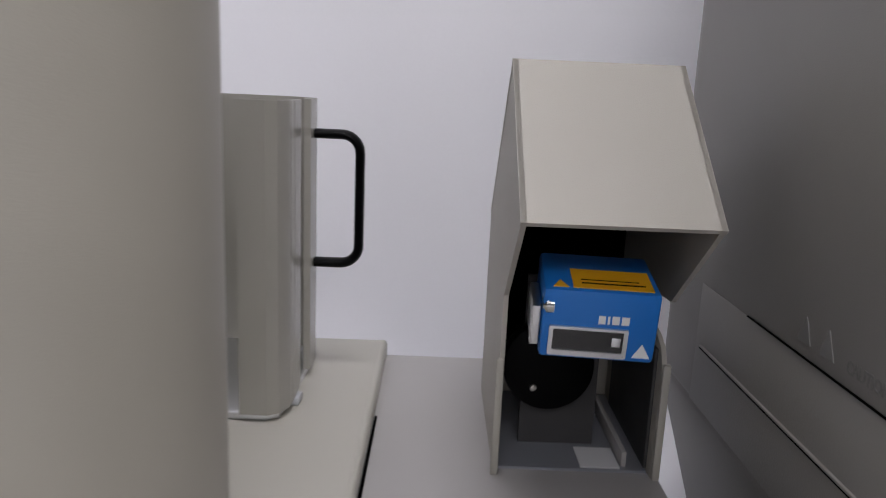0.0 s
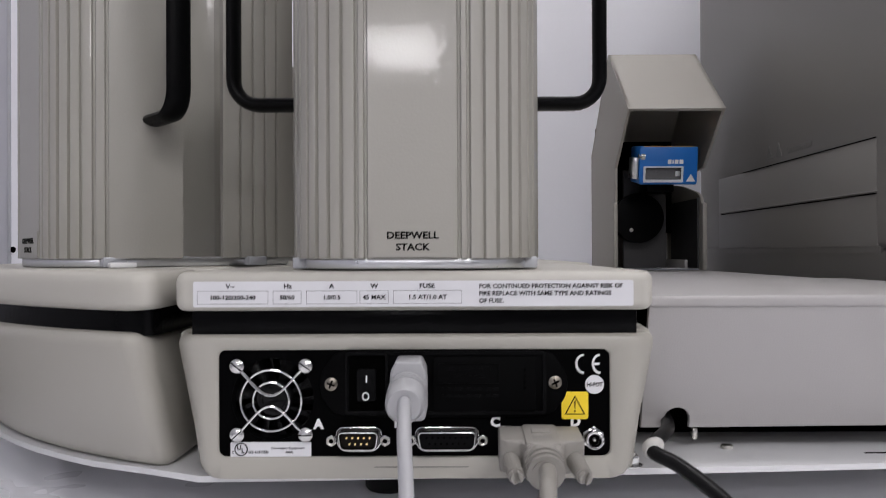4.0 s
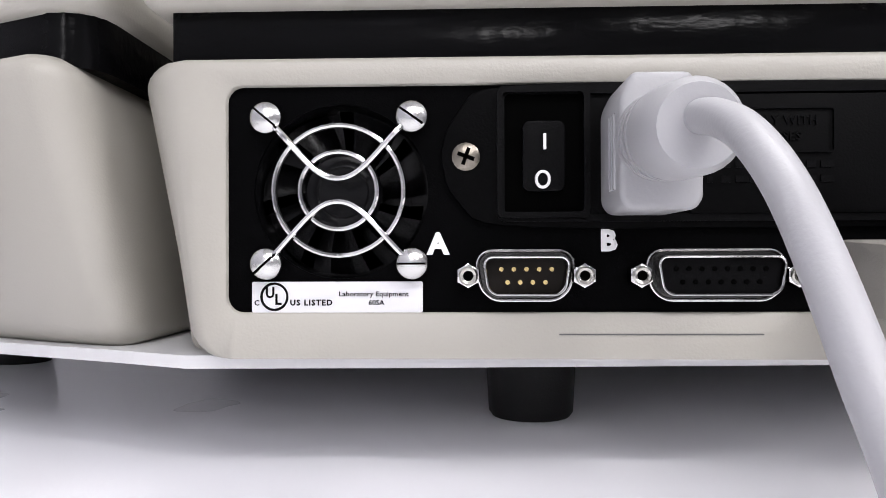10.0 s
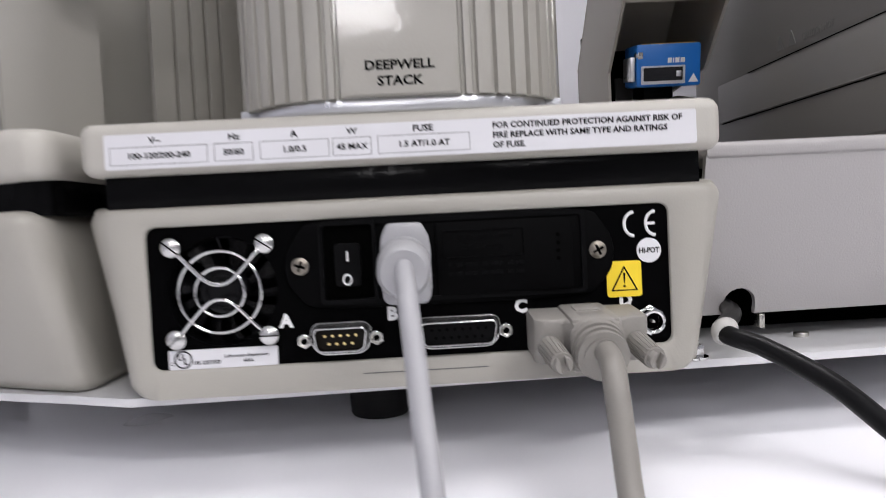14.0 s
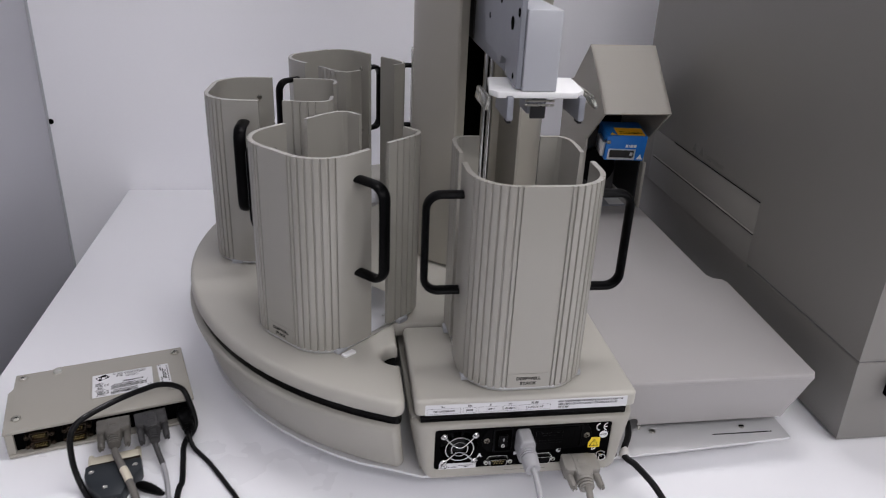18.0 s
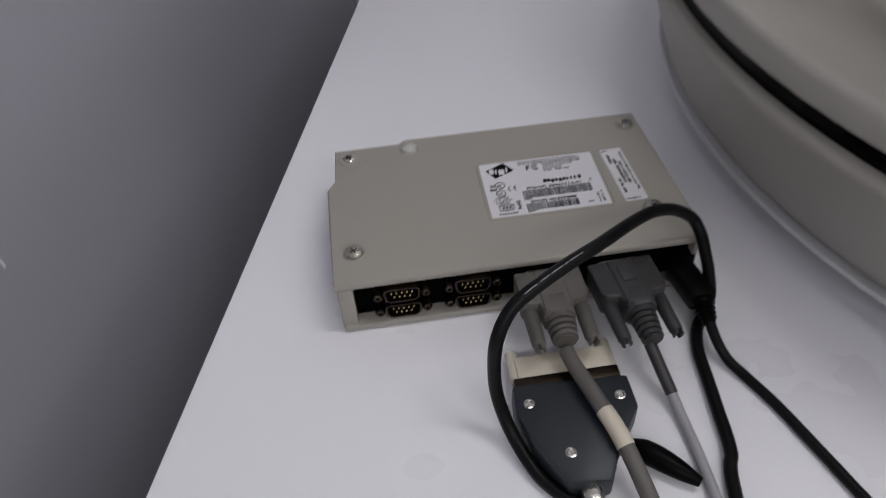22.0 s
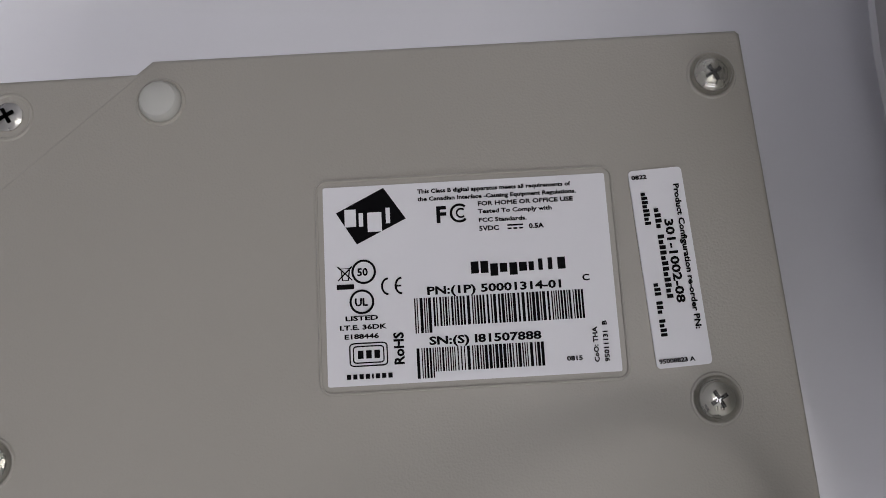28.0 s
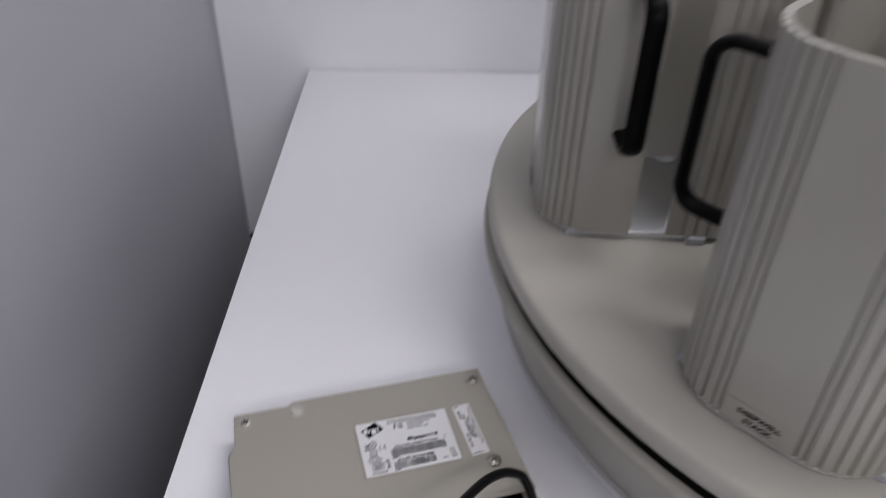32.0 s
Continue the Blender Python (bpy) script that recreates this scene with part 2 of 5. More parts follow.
def merge(bm, own):
    if bm is None:
        return own
    tmp = bpy.data.meshes.new("tmp")
    own.to_mesh(tmp)
    bm.from_mesh(tmp)
    bpy.data.meshes.remove(tmp)
    own.free()
    return bm


def bm_prism(pts, axis, a, b, bevel=0.0, seg=2, bm=None, ends_only=False):
    """Extrude a closed outline along an axis from a to b. The outline's two numbers are the other two axes in order."""
    own = bmesh.new()

    def at(p, q):
        return {"x": (q, p[0], p[1]), "y": (p[0], q, p[1]), "z": (p[0], p[1], q)}[axis]

    lo, hi = [own.verts.new(at(p, a)) for p in pts], [own.verts.new(at(p, b)) for p in pts]
    n = len(pts)
    fa, fb = own.faces.new(lo), own.faces.new(hi)
    for i in range(n):
        own.faces.new((lo[i], lo[(i + 1) % n], hi[(i + 1) % n], hi[i]))
    bmesh.ops.recalc_face_normals(own, faces=own.faces[:])
    if bevel > 0:
        edges = list(set(fa.edges[:] + fb.edges[:])) if ends_only else own.edges[:]
        bmesh.ops.bevel(own, geom=edges, offset=bevel, segments=seg, profile=0.5, affect="EDGES", clamp_overlap=True)
    return merge(bm, own)


def bm_cyl(p0, p1, r0, r1=None, seg=24, bevel=0.0, bm=None):
    p0, p1 = Vector(p0), Vector(p1)
    own = bmesh.new()
    bmesh.ops.create_cone(own, cap_ends=True, segments=seg, radius1=r0, radius2=r0 if r1 is None else r1, depth=(p1 - p0).length)
    if bevel > 0:
        rims = [e for e in own.edges if abs(e.verts[0].co.z - e.verts[1].co.z) < 1e-7]
        bmesh.ops.bevel(own, geom=rims, offset=bevel, segments=2, profile=0.5, affect="EDGES", clamp_overlap=True)
    own.transform(Matrix.Translation((p0 + p1) / 2) @ (p1 - p0).to_track_quat("Z", "Y").to_matrix().to_4x4())
    return merge(bm, own)


def bm_lathe(prof, origin=(0, 0, 0), way=(0, 0, 1), seg=24, bm=None):
    """Turn a profile of (radius, height) round an axis."""
    own = bmesh.new()
    rings = []
    for r, h in prof:
        if r < 1e-6:
            rings.append([own.verts.new((0, 0, h))])
        else:
            rings.append([own.verts.new((r * math.cos(2 * math.pi * i / seg), r * math.sin(2 * math.pi * i / seg), h)) for i in range(seg)])
    for ra, rb in zip(rings, rings[1:]):
        for i in range(seg):
            quad = [ra[i % len(ra)], ra[(i + 1) % len(ra)], rb[(i + 1) % len(rb)], rb[i % len(rb)]]
            quad = [v for k, v in enumerate(quad) if v not in quad[:k]]
            if len(quad) > 2:
                own.faces.new(quad)
    bmesh.ops.recalc_face_normals(own, faces=own.faces[:])
    own.transform(Matrix.Translation(origin) @ Vector(way).to_track_quat("Z", "Y").to_matrix().to_4x4())
    return merge(bm, own)


def smooth_path(pts, n=8, closed=False):
    """A soft curve through the points."""
    pts = [Vector(p) for p in pts]
    out, m = [], len(pts)
    for i in range(m if closed else m - 1):
        p1, p2 = pts[i], pts[(i + 1) % m]
        p0 = pts[i - 1] if (closed or i > 0) else p1 * 2 - p2
        p3 = pts[(i + 2) % m] if (closed or i + 2 < m) else p2 * 2 - p1
        for k in range(n):
            t = k / n
            out.append(0.5 * (2 * p1 + (p2 - p0) * t + (2 * p0 - 5 * p1 + 4 * p2 - p3) * t * t + (3 * p1 - p0 - 3 * p2 + p3) * t ** 3))
    if not closed:
        out.append(pts[-1])
    return out


def bm_tube(path, r, seg=12, closed=False, bm=None, flat=1.0, up=None):
    own = bmesh.new()
    path = [Vector(p) for p in path]
    n = len(path)
    rings = []
    up = None if up is None else Vector(up)
    for i, p in enumerate(path):
        a, b = path[i - 1] if (i or closed) else p, path[(i + 1) % n] if (i + 1 < n or closed) else p
        d = (b - a).normalized()
        if up is None:
            up = d.orthogonal().normalized()
        up = (up - d * up.dot(d)).normalized()
        side = d.cross(up)
        rr = r[i] if isinstance(r, (list, tuple)) else r
        rings.append([own.verts.new(p + (up * flat * math.cos(2 * math.pi * k / seg) + side * math.sin(2 * math.pi * k / seg)) * rr) for k in range(seg)])
    for i in range(n if closed else n - 1):
        ra, rb = rings[i], rings[(i + 1) % n]
        for k in range(seg):
            own.faces.new((ra[k], ra[(k + 1) % seg], rb[(k + 1) % seg], rb[k]))
    if not closed:
        own.faces.new(rings[0][::-1])
        own.faces.new(rings[-1])
    bmesh.ops.recalc_face_normals(own, faces=own.faces[:])
    return merge(bm, own)


def round_rect(x0, x1, y0, y1, r, n=5):
    out = []
    for cx, cy, a in ((x1 - r, y1 - r, 0), (x0 + r, y1 - r, 90), (x0 + r, y0 + r, 180), (x1 - r, y0 + r, 270)):
        for i in range(n + 1):
            t = radians(a + 90 * i / n)
            out.append((cx + r * math.cos(t), cy + r * math.sin(t)))
    return out


ROOT = {}


def thing(name, at=(0, 0, 0), label="", category="", group="", kind="", turn=None):
    """A top-level thing: an Empty at its base. Its parts are built in world metres, or in its own where a turn is given."""
    ob = new(name)
    ob.empty_display_size = 0.02
    if turn is None:
        ob.matrix_basis = Matrix.Translation(at)
        ROOT[ob.name] = Matrix.Translation(at)
    else:
        ob.matrix_basis = pose(at[0], at[1], at[2], 0, 0, turn)
        ROOT[ob.name] = Matrix()
    return tagged(ob, label, category, group, kind)


def part(name, bm, material, parent, label="", shade=35, kind=""):
    me = bpy.data.meshes.new(name)
    top = parent
    while top is not None and top.parent is not None:
        top = top.parent
    if top is not None and top.name in ROOT:
        bm.transform(ROOT[top.name].inverted())
    bm.to_mesh(me)
    bm.free()
    me.materials.append(M[material] if isinstance(material, str) else material)
    if shade:
        areas = sorted(p.area for p in me.polygons)
        limit = 8 * areas[len(areas) // 2]
        me.polygons.foreach_set("use_smooth", [p.area <= limit for p in me.polygons])
        me.set_sharp_from_angle(angle=radians(shade))
    ob = new(name, me)
    if parent is not None:
        ob.parent = parent
    return tagged(ob, label, "", "", kind)


def structure(name, bm, material, label, category):
    return tagged(part(name, bm, material, None, shade=35), label, category, "", "structure")


def lettering(name, text, size, place, right, up, material, parent, label="", wide=1.0, align="LEFT", depth=0.0001, spacing=1.0, bold=0.03):
    """Raised text as a mesh: size is the height of the capitals; place is the baseline's start."""
    cu = bpy.data.curves.new(name, "FONT")
    cu.offset = bold * size
    cu.body, cu.size, cu.extrude, cu.align_x, cu.resolution_u, cu.space_character = text, size / 0.73, depth, align, 2, spacing
    ob = bpy.data.objects.new(name, cu)
    scene.collection.objects.link(ob)
    me = bpy.data.meshes.new_from_object(ob.evaluated_get(bpy.context.evaluated_depsgraph_get()))
    bpy.data.objects.remove(ob)
    bm = bmesh.new()
    bm.from_mesh(me)
    bpy.data.meshes.remove(me)
    right, up = Vector(right).normalized(), Vector(up).normalized()
    out = right.cross(up)
    m = Matrix(((right.x * wide, up.x, out.x, place[0]), (right.y * wide, up.y, out.y, place[1]), (right.z * wide, up.z, out.z, place[2]), (0, 0, 0, 1)))
    bm.transform(m)
    return part(name, bm, material, parent, label, shade=0)


# ---- the room ----
structure("wall_back", bm_box(-0.80, 3.2, 0.935, 1.03, -0.9, CEIL), "wall", "smooth white painted wall behind the bench", "wall")
structure("wall_left", bm_box(-0.80, -0.679, -7.6, 0.935, -0.9, CEIL), "side_wall", "painted partition wall with small scuffs, shade put into its grey", "wall")
# Unseen walls close the room; their grey darkens reflections and bounce.
structure("wall_right", bm_box(3.2, 3.3, -7.6, 1.03, -0.9, CEIL), "far_wall", "unseen plain wall across the room, grey to keep bounce low", "wall")
structure("wall_front", bm_box(-0.80, 3.3, -7.7, -7.6, -0.9, CEIL), "far_wall", "unseen plain wall opposite the bench, grey to darken reflections", "wall")
# Unseen floor, dark so that little light bounces up the partition.
structure("floor", bm_box(-0.80, 3.3, -7.7, 1.03, -1.0, -0.9), "floor", "unseen grey floor, kept dark to lower the bounce", "floor")
structure("ceiling", bm_box(-0.80, 3.3, -7.7, 1.03, CEIL, CEIL + 0.1), "ceiling", "white tiled ceiling", "ceiling")
# ---- bench ----
bench = thing("lab_bench", (0.4, 0.2, -0.9), "white laminate laboratory bench along the wall", "bench")
part("worktop", bm_box(-0.544, 2.4, -0.62, 0.932, -0.035, 0.0, 0.003), "bench", bench)
# Unseen panel, grey not white so less light bounces on the partition.
part("unseen_side_panel", bm_box(-0.525, -0.505, -0.55, 0.90, -0.9, -0.035, 0.002), "motor", bench)
part("unseen_side_panel", bm_box(2.30, 2.32, -0.55, 0.90, -0.9, -0.035, 0.002), "bench", bench)

# ---- stacker base: cream modules round the tower ----
TX, TY = 0.0660, 0.353
RX, RY, RC = 0.0734, 0.353, 0.3820
Z_PLATE, Z_BODY, Z_GAP, Z_COVER = 0.0285, 0.0975, 0.1075, 0.1265


def ring_outline(r, x_front, x_right, y_back, y_cut):
    """The round module: an arc from the front seam over the left to the back, then straight sides."""
    a0 = -math.acos((x_front - RX) / r)
    a1 = -math.radians(268)
    a0 -= 0.030
    pts = [(RX + r * math.cos(a0 + (a1 - a0) * i / 48), RY + r * math.sin(a0 + (a1 - a0) * i / 48)) for i in range(49)]
    # soft corner at the front seam
    p0, p1 = Vector(pts[0]), Vector((x_front, pts[0][1] + 0.012))
    mid = Vector((x_front, pts[0][1] - 0.0005))
    soft = [tuple(p1 * (1 - u) ** 2 + mid * 2 * u * (1 - u) + p0 * u * u) for u in (0.0, 0.2, 0.4, 0.6, 0.8)]
    return soft + pts + [(x_right, y_back), (x_right, y_cut), (x_front, y_cut)]


def loft(lo, z0, hi, z1, bevel=0.0, seg=3):
    bm = bmesh.new()
    va, vb = [bm.verts.new((x, y, z0)) for x, y in lo], [bm.verts.new((x, y, z1)) for x, y in hi]
    fa, fb = bm.faces.new(va), bm.faces.new(vb)
    for i in range(len(va)):
        bm.faces.new((va[i], va[(i + 1) % len(va)], vb[(i + 1) % len(va)], vb[i]))
    bmesh.ops.recalc_face_normals(bm, faces=bm.faces[:])
    if bevel:
        bmesh.ops.bevel(bm, geom=list(set(fa.edges[:] + fb.edges[:])), offset=bevel, segments=seg, profile=0.5, affect="EDGES", clamp_overlap=True)
    return bm


def frame_ring(outer, inner, y0, y1):
    """A wall with an opening, seen from the front: two outlines of as many points, given as x and z."""
    bm = bmesh.new()
    n = len(outer)
    rows = [[bm.verts.new((x, y, z)) for x, z in o] for o, y in ((outer, y0), (inner, y0), (inner, y1), (outer, y1))]
    for a, b in ((0, 1), (1, 2), (2, 3), (3, 0)):
        for i in range(n):
            bm.faces.new((rows[a][i], rows[a][(i + 1) % n], rows[b][(i + 1) % n], rows[b][i]))
    bmesh.ops.recalc_face_normals(bm, faces=bm.faces[:])
    return bm


base = thing("plate_stacker", (TX, TY, 0.0), "cream plastic base of a laboratory plate stacker on rubber feet", "plate stacker")
part("round_body", loft(ring_outline(0.363, -0.0525, 0.188, 0.705, 0.24), Z_PLATE, ring_outline(0.3872, -0.0600, 0.194, 0.735, 0.235), Z_BODY, 0.0070, 4), "cream", base, "cream moulded body with a round outer side")
part("gap_strip", bm_prism(ring_outline(0.3778, -0.0575, 0.188, 0.728, 0.24), "z", Z_BODY - 0.002, Z_GAP + 0.002), "gloss_black", base, "glossy black strip under the cover")


def cover_outline(d):
    """The round cover drawn in by d, with a round notch in its seam edge."""
    rim = ring_outline(RC - d, -0.0555 - d, 0.196 - d, 0.738 - d, 0.232 + d)[:-1]
    rim += [(0.117 - d * 0.5, 0.232 + d), (0.063 - d * 0.5, 0.146 + d), (-0.0555 - d, 0.146 + d)]
    r = 0.0185 + d
    a0 = math.acos(-d / r)
    return rim + [(-0.0555 + r * math.cos(a), 0.082 + r * math.sin(a)) for a in [a0 + (2 * math.pi - 2 * a0) * k / 12 for k in range(13)]]


def stacked(levels):
    """A solid over outlines of as many points, from the bottom up."""
    bm = bmesh.new()
    rows = [[bm.verts.new((x, y, z)) for x, y in o] for o, z in levels]
    n = len(rows[0])
    for a, b in zip(rows, rows[1:]):
        for i in range(n):
            bm.faces.new((a[i], a[(i + 1) % n], b[(i + 1) % n], b[i]))
    bm.faces.new(rows[0])
    bm.faces.new(rows[-1])
    bmesh.ops.recalc_face_normals(bm, faces=bm.faces[:])
    return bm


part("round_cover", stacked([(cover_outline(d), z) for d, z in ((0.0040, Z_GAP), (0.0012, Z_GAP + 0.0012), (0.0, Z_GAP + 0.0040), (0.0, Z_COVER - 0.0055), (0.0008, Z_COVER - 0.0028), (0.0023, Z_COVER - 0.0009), (0.0055, Z_COVER))]), "cover", base, "cream round cover that carries the stacks", shade=50)


# front module with its connector panel
def skew(pts, z0, z1, top, low):
    """Widen an upright outline linearly between two half widths round x = 0.067."""
    return [(0.067 + (x - 0.067) * (low + (top - low) * (z - z0) / (z1 - z0)), z) for x, z in pts]


OPEN = round_rect(-0.0252, 0.1585, 0.0392, 0.0893, 0.0035)
def ring_loft(rings):
    """A skin over outlines of as many points (x, z), each at its own y."""
    bm = bmesh.new()
    rows = [[bm.verts.new((x, y, z)) for x, z in o] for o, y in rings]
    n = len(rows[0])
    for a, b in zip(rows, rows[1:]):
        for i in range(n):
            bm.faces.new((a[i], a[(i + 1) % n], b[(i + 1) % n], b[i]))
    bmesh.ops.recalc_face_normals(bm, faces=bm.faces[:])
    return bm


def front_outline(grow_x, grow_z):
    return skew(round_rect(-0.0350 - grow_x, 0.1690 + grow_x, 0.0290, Z_BODY - 0.003 + grow_z, 0.0065), 0.0335, Z_BODY, 1.0, 0.95 - grow_x * 4.2)


part("panel_frame", ring_loft([(OPEN, 0.004), (OPEN, -0.0011), (round_rect(-0.0256, 0.1589, 0.0388, 0.0897, 0.0037), -0.0015), (front_outline(0, 0), -0.0015), (front_outline(0.0035, 0.0008), -0.0009), (front_outline(0.0070, 0.0014), 0.0008), (front_outline(0.0105, 0.0018), 0.0040), (front_outline(0.0138, 0.002), 0.0090), (front_outline(0.0158, 0.002), 0.016)]), "cream", base, "cream surround of the connector panel", shade=50)
lo = [(-0.0375, 0.012), (0.1715, 0.012), (0.174, 0.05), (0.174, 0.222), (-0.040, 0.222), (-0.040, 0.05)]
hi = [(-0.0480, 0.012), (0.1815, 0.012), (0.1845, 0.04), (0.1845, 0.228), (-0.0505, 0.228), (-0.0505, 0.04)]
part("front_body", loft(lo, Z_PLATE, hi, Z_BODY, 0.003), "cream", base, "cream moulded front body")
part("moulding_seam", bm_box(0.048, 0.092, -0.0017, -0.0010, 0.0343, 0.0346), "grey_ink", base)
part("front_gap_strip", bm_box(-0.0395, 0.1725, 0.0035, 0.22, Z_BODY - 0.002, Z_GAP + 0.001, 0.001), "gloss_black", base, "glossy black strip under the cover")
# the front cover runs further back on the deck side
fc = [p for p in round_rect(-0.0462, 0.1795, -0.0025, 0.300, 0.006) if p[1] < 0.1]
fc += [(0.1795, 0.224), (0.1780, 0.2275), (0.1745, 0.229), (0.113, 0.229), (0.059, 0.139), (-0.0412, 0.139), (-0.0447, 0.1375), (-0.0462, 0.134)]
fc.sort(key=lambda p: math.atan2(p[1] - 0.06, p[0] - 0.066))
part("front_cover", bm_prism(fc, "z", Z_GAP, Z_COVER - 0.0005, 0.0045, 4, ends_only=True), "cover", base, "cream front cover with a rating label")
plate_pts = [(RX + 0.367 * math.cos(t), RY + 0.367 * math.sin(t)) for t in [-math.radians(118 + i * 4) for i in range(36)]]
part("base_plate", bm_prism(plate_pts + [(0.19, 0.72), (0.389, 0.72), (0.389, 0.028), (0.24, 0.017), (0.12, 0.010), (0.010, 0.004), (-0.036, 0.0025), (-0.058, 0.0125)], "z", 0.0262, 0.0292), "plate", base, "bare aluminium base plate")
for fx, fy in ((0.0485, 0.0785), (-0.191, 0.195), (0.30, 0.16), (0.33, 0.64), (-0.10, 0.62)):
    part("foot", bm_lathe([(0, 0), (0.0126, 0), (0.0136, 0.0015), (0.0150, 0.0262), (0, 0.0262)], (fx, fy, 0), seg=28), "rubber", base, "tapered black rubber foot")

for tx, ty, tr in ((-0.108, 0.0845, 38), (-0.082, 0.147, 80)):
    tab = bm_box(-0.0075, 0.0075, -0.0035, 0.0035, 0.0, 0.0032, 0.001)
    tab.transform(pose(tx, ty, Z_COVER, 0, 0, tr))
    part("locating_tab", tab, "white_pla", base, "small white plastic locating tab")
part("side_seam", bm_box(0.1964, 0.1984, 0.236, 0.600, 0.1126, 0.1138), "void", base, "dark seam along the deck")
# Added strip that blocks light leaking in behind the base.
part("rear_light_block", bm_box(-0.24, 0.40, 0.600, 0.606, 0.0012, 0.0263, 0.001), "dark_plug", base, "added dark strip that blocks light under the back of the base")
FAN = (0.0, 0.066)


def toward_rim(t):
    """The spot on the panel's rim in the direction t from the fan's middle."""
    c, q = math.cos(t), math.sin(t)
    k = min(((0.161 if c > 0 else -0.0275) - FAN[0]) / c if abs(c) > 1e-6 else 9.0, ((0.0915 if q > 0 else 0.037) - FAN[1]) / q if abs(q) > 1e-6 else 9.0)
    return FAN[0] + c * k, FAN[1] + q * k


corners = [math.atan2(z - FAN[1], x - FAN[0]) % (2 * math.pi) for x in (-0.0275, 0.161) for z in (0.037, 0.0915)]
turns = sorted([2 * math.pi * i / 64 + 0.001 for i in range(64)] + corners)
pn = frame_ring([toward_rim(t) for t in turns], [(FAN[0] + 0.0194 * math.cos(t), FAN[1] + 0.0194 * math.sin(t)) for t in turns], 0.0, 0.004)
panel = part("connector_panel", pn, "panel", base, "matt black connector panel")
part("fan_housing", bm_lathe([(0.0198, -0.0002), (0.0194, -0.0008), (0.0192, -0.0100), (0, -0.0102)], (0.0, 0.0, 0.066), (0, -1, 0), 48), "fan_black", panel, "round black fan housing")
part("fan_hub", bm_lathe([(0.0088, -0.0095), (0.0088, -0.0036), (0.0082, -0.0028), (0.0060, -0.0026), (0.0055, -0.0030), (0, -0.0030)], (0.0, 0.0, 0.066), (0, -1, 0), 40), "fan_black", panel, "glossy black fan hub")
for i in range(7):
    a = 2 * math.pi * i / 7 + 0.25
    bl = bmesh.new()
    grid = []
    for r in (0.0086, 0.0120, 0.0155, 0.0186):
        row = []
        for k in range(5):
            d = -0.36 + 0.18 * k + (r - 0.0086) * 12
            row.append(bl.verts.new((r * math.cos(a + d), 0.0088 - 0.0012 * k - 0.0004 * k * (4 - k), 0.066 + r * math.sin(a + d))))
        grid.append(row)
    for ra, rb in zip(grid, grid[1:]):
        for k in range(4):
            bl.faces.new((ra[k], ra[k + 1], rb[k + 1], rb[k]))
    bmesh.ops.solidify(bl, geom=bl.faces[:], thickness=0.0006)
    part("fan_blade", bl, "fan_black", panel)


def circle_path(r, y, n=48, cx=0.0, cz=0.066):
    return [(cx + r * math.cos(2 * math.pi * i / n), y, cz + r * math.sin(2 * math.pi * i / n)) for i in range(n)]


guard = part("fan_guard", bm_tube(circle_path(0.0142, -0.0030), 0.00062, 8, True), "chrome", panel, "bright wire fan guard")
part("guard_ring", bm_tube(circle_path(0.0084, -0.0030), 0.00062, 8, True), "chrome", guard)
for s in (1, -1):
    wire = smooth_path([(-0.0150, -0.0028, 0.066 + s * 0.0150), (-0.0123, -0.0042, 0.066 + s * 0.0123), (-0.0050, -0.0043, 0.066 + s * 0.0046), (0.0, -0.0043, 0.066 + s * 0.0026), (0.0050, -0.0043, 0.066 + s * 0.0046), (0.0123, -0.0042, 0.066 + s * 0.0123), (0.0150, -0.0028, 0.066 + s * 0.0150)], 6)
    part("guard_wire", bm_tube(wire, 0.0007, 8), "chrome", guard)
for sx, sz, rot in ((-1, 1, -40), (1, 1, -35), (-1, -1, 42), (1, -1, 0)):
    head = bm_lathe([(0.0012, -0.003), (0.0012, 0), (0.0035, 0), (0.0034, 0.0009), (0.0026, 0.0018), (0.0012, 0.0022), (0, 0.0023)], (sx * 0.016, -0.0026, 0.066 + sz * 0.016), (0, -1, 0), 24)
    sc = part("screw", head, "screw_steel", panel, "slotted dome-head screw")
    sl = bm_box(-0.0030, 0.0030, -0.0004, 0.0008, -0.00022, 0.00022)
    sl.transform(Matrix.Translation((sx * 0.016, -0.0048, 0.066 + sz * 0.016)) @ Matrix.Rotation(radians(-rot), 4, "Y"))
    part("slot", sl, "void", sc)


def cross_screw(x, z, y, r, parent, turn=0.0):
    sc = part("screw", bm_lathe([(r * 0.9, -0.0005), (r, 0.0), (r, 0.0003), (r * 0.7, 0.0009), (0, 0.0012)], (x, y, z), (0, -1, 0), 20), "dull_screw", parent, "cross-head screw")
    bm = bm_box(-r * 0.62, r * 0.62, -0.0004, 0.0004, -r * 0.13, r * 0.13)
    bm_box(-r * 0.13, r * 0.13, -0.0004, 0.0004, -r * 0.62, r * 0.62, bm=bm)
    bm.transform(Matrix.Translation((x, y - 0.00115, z)) @ Matrix.Rotation(radians(turn), 4, "Y"))
    part("cross", bm, "void", sc)
    return sc


# mains inlet
hexa = [(0.0222, 0.0735), (0.0235, 0.0795), (0.0305, 0.0895), (0.1305, 0.0895), (0.1375, 0.0795), (0.1388, 0.0735), (0.1375, 0.0665), (0.1300, 0.0575), (0.0310, 0.0575), (0.0235, 0.0665)]
for k in range(2):
    hexa = [(a[0] * f + b[0] * (1 - f), a[1] * f + b[1] * (1 - f)) for a, b in zip(hexa, hexa[1:] + hexa[:1]) for f in (0.85, 0.15)]
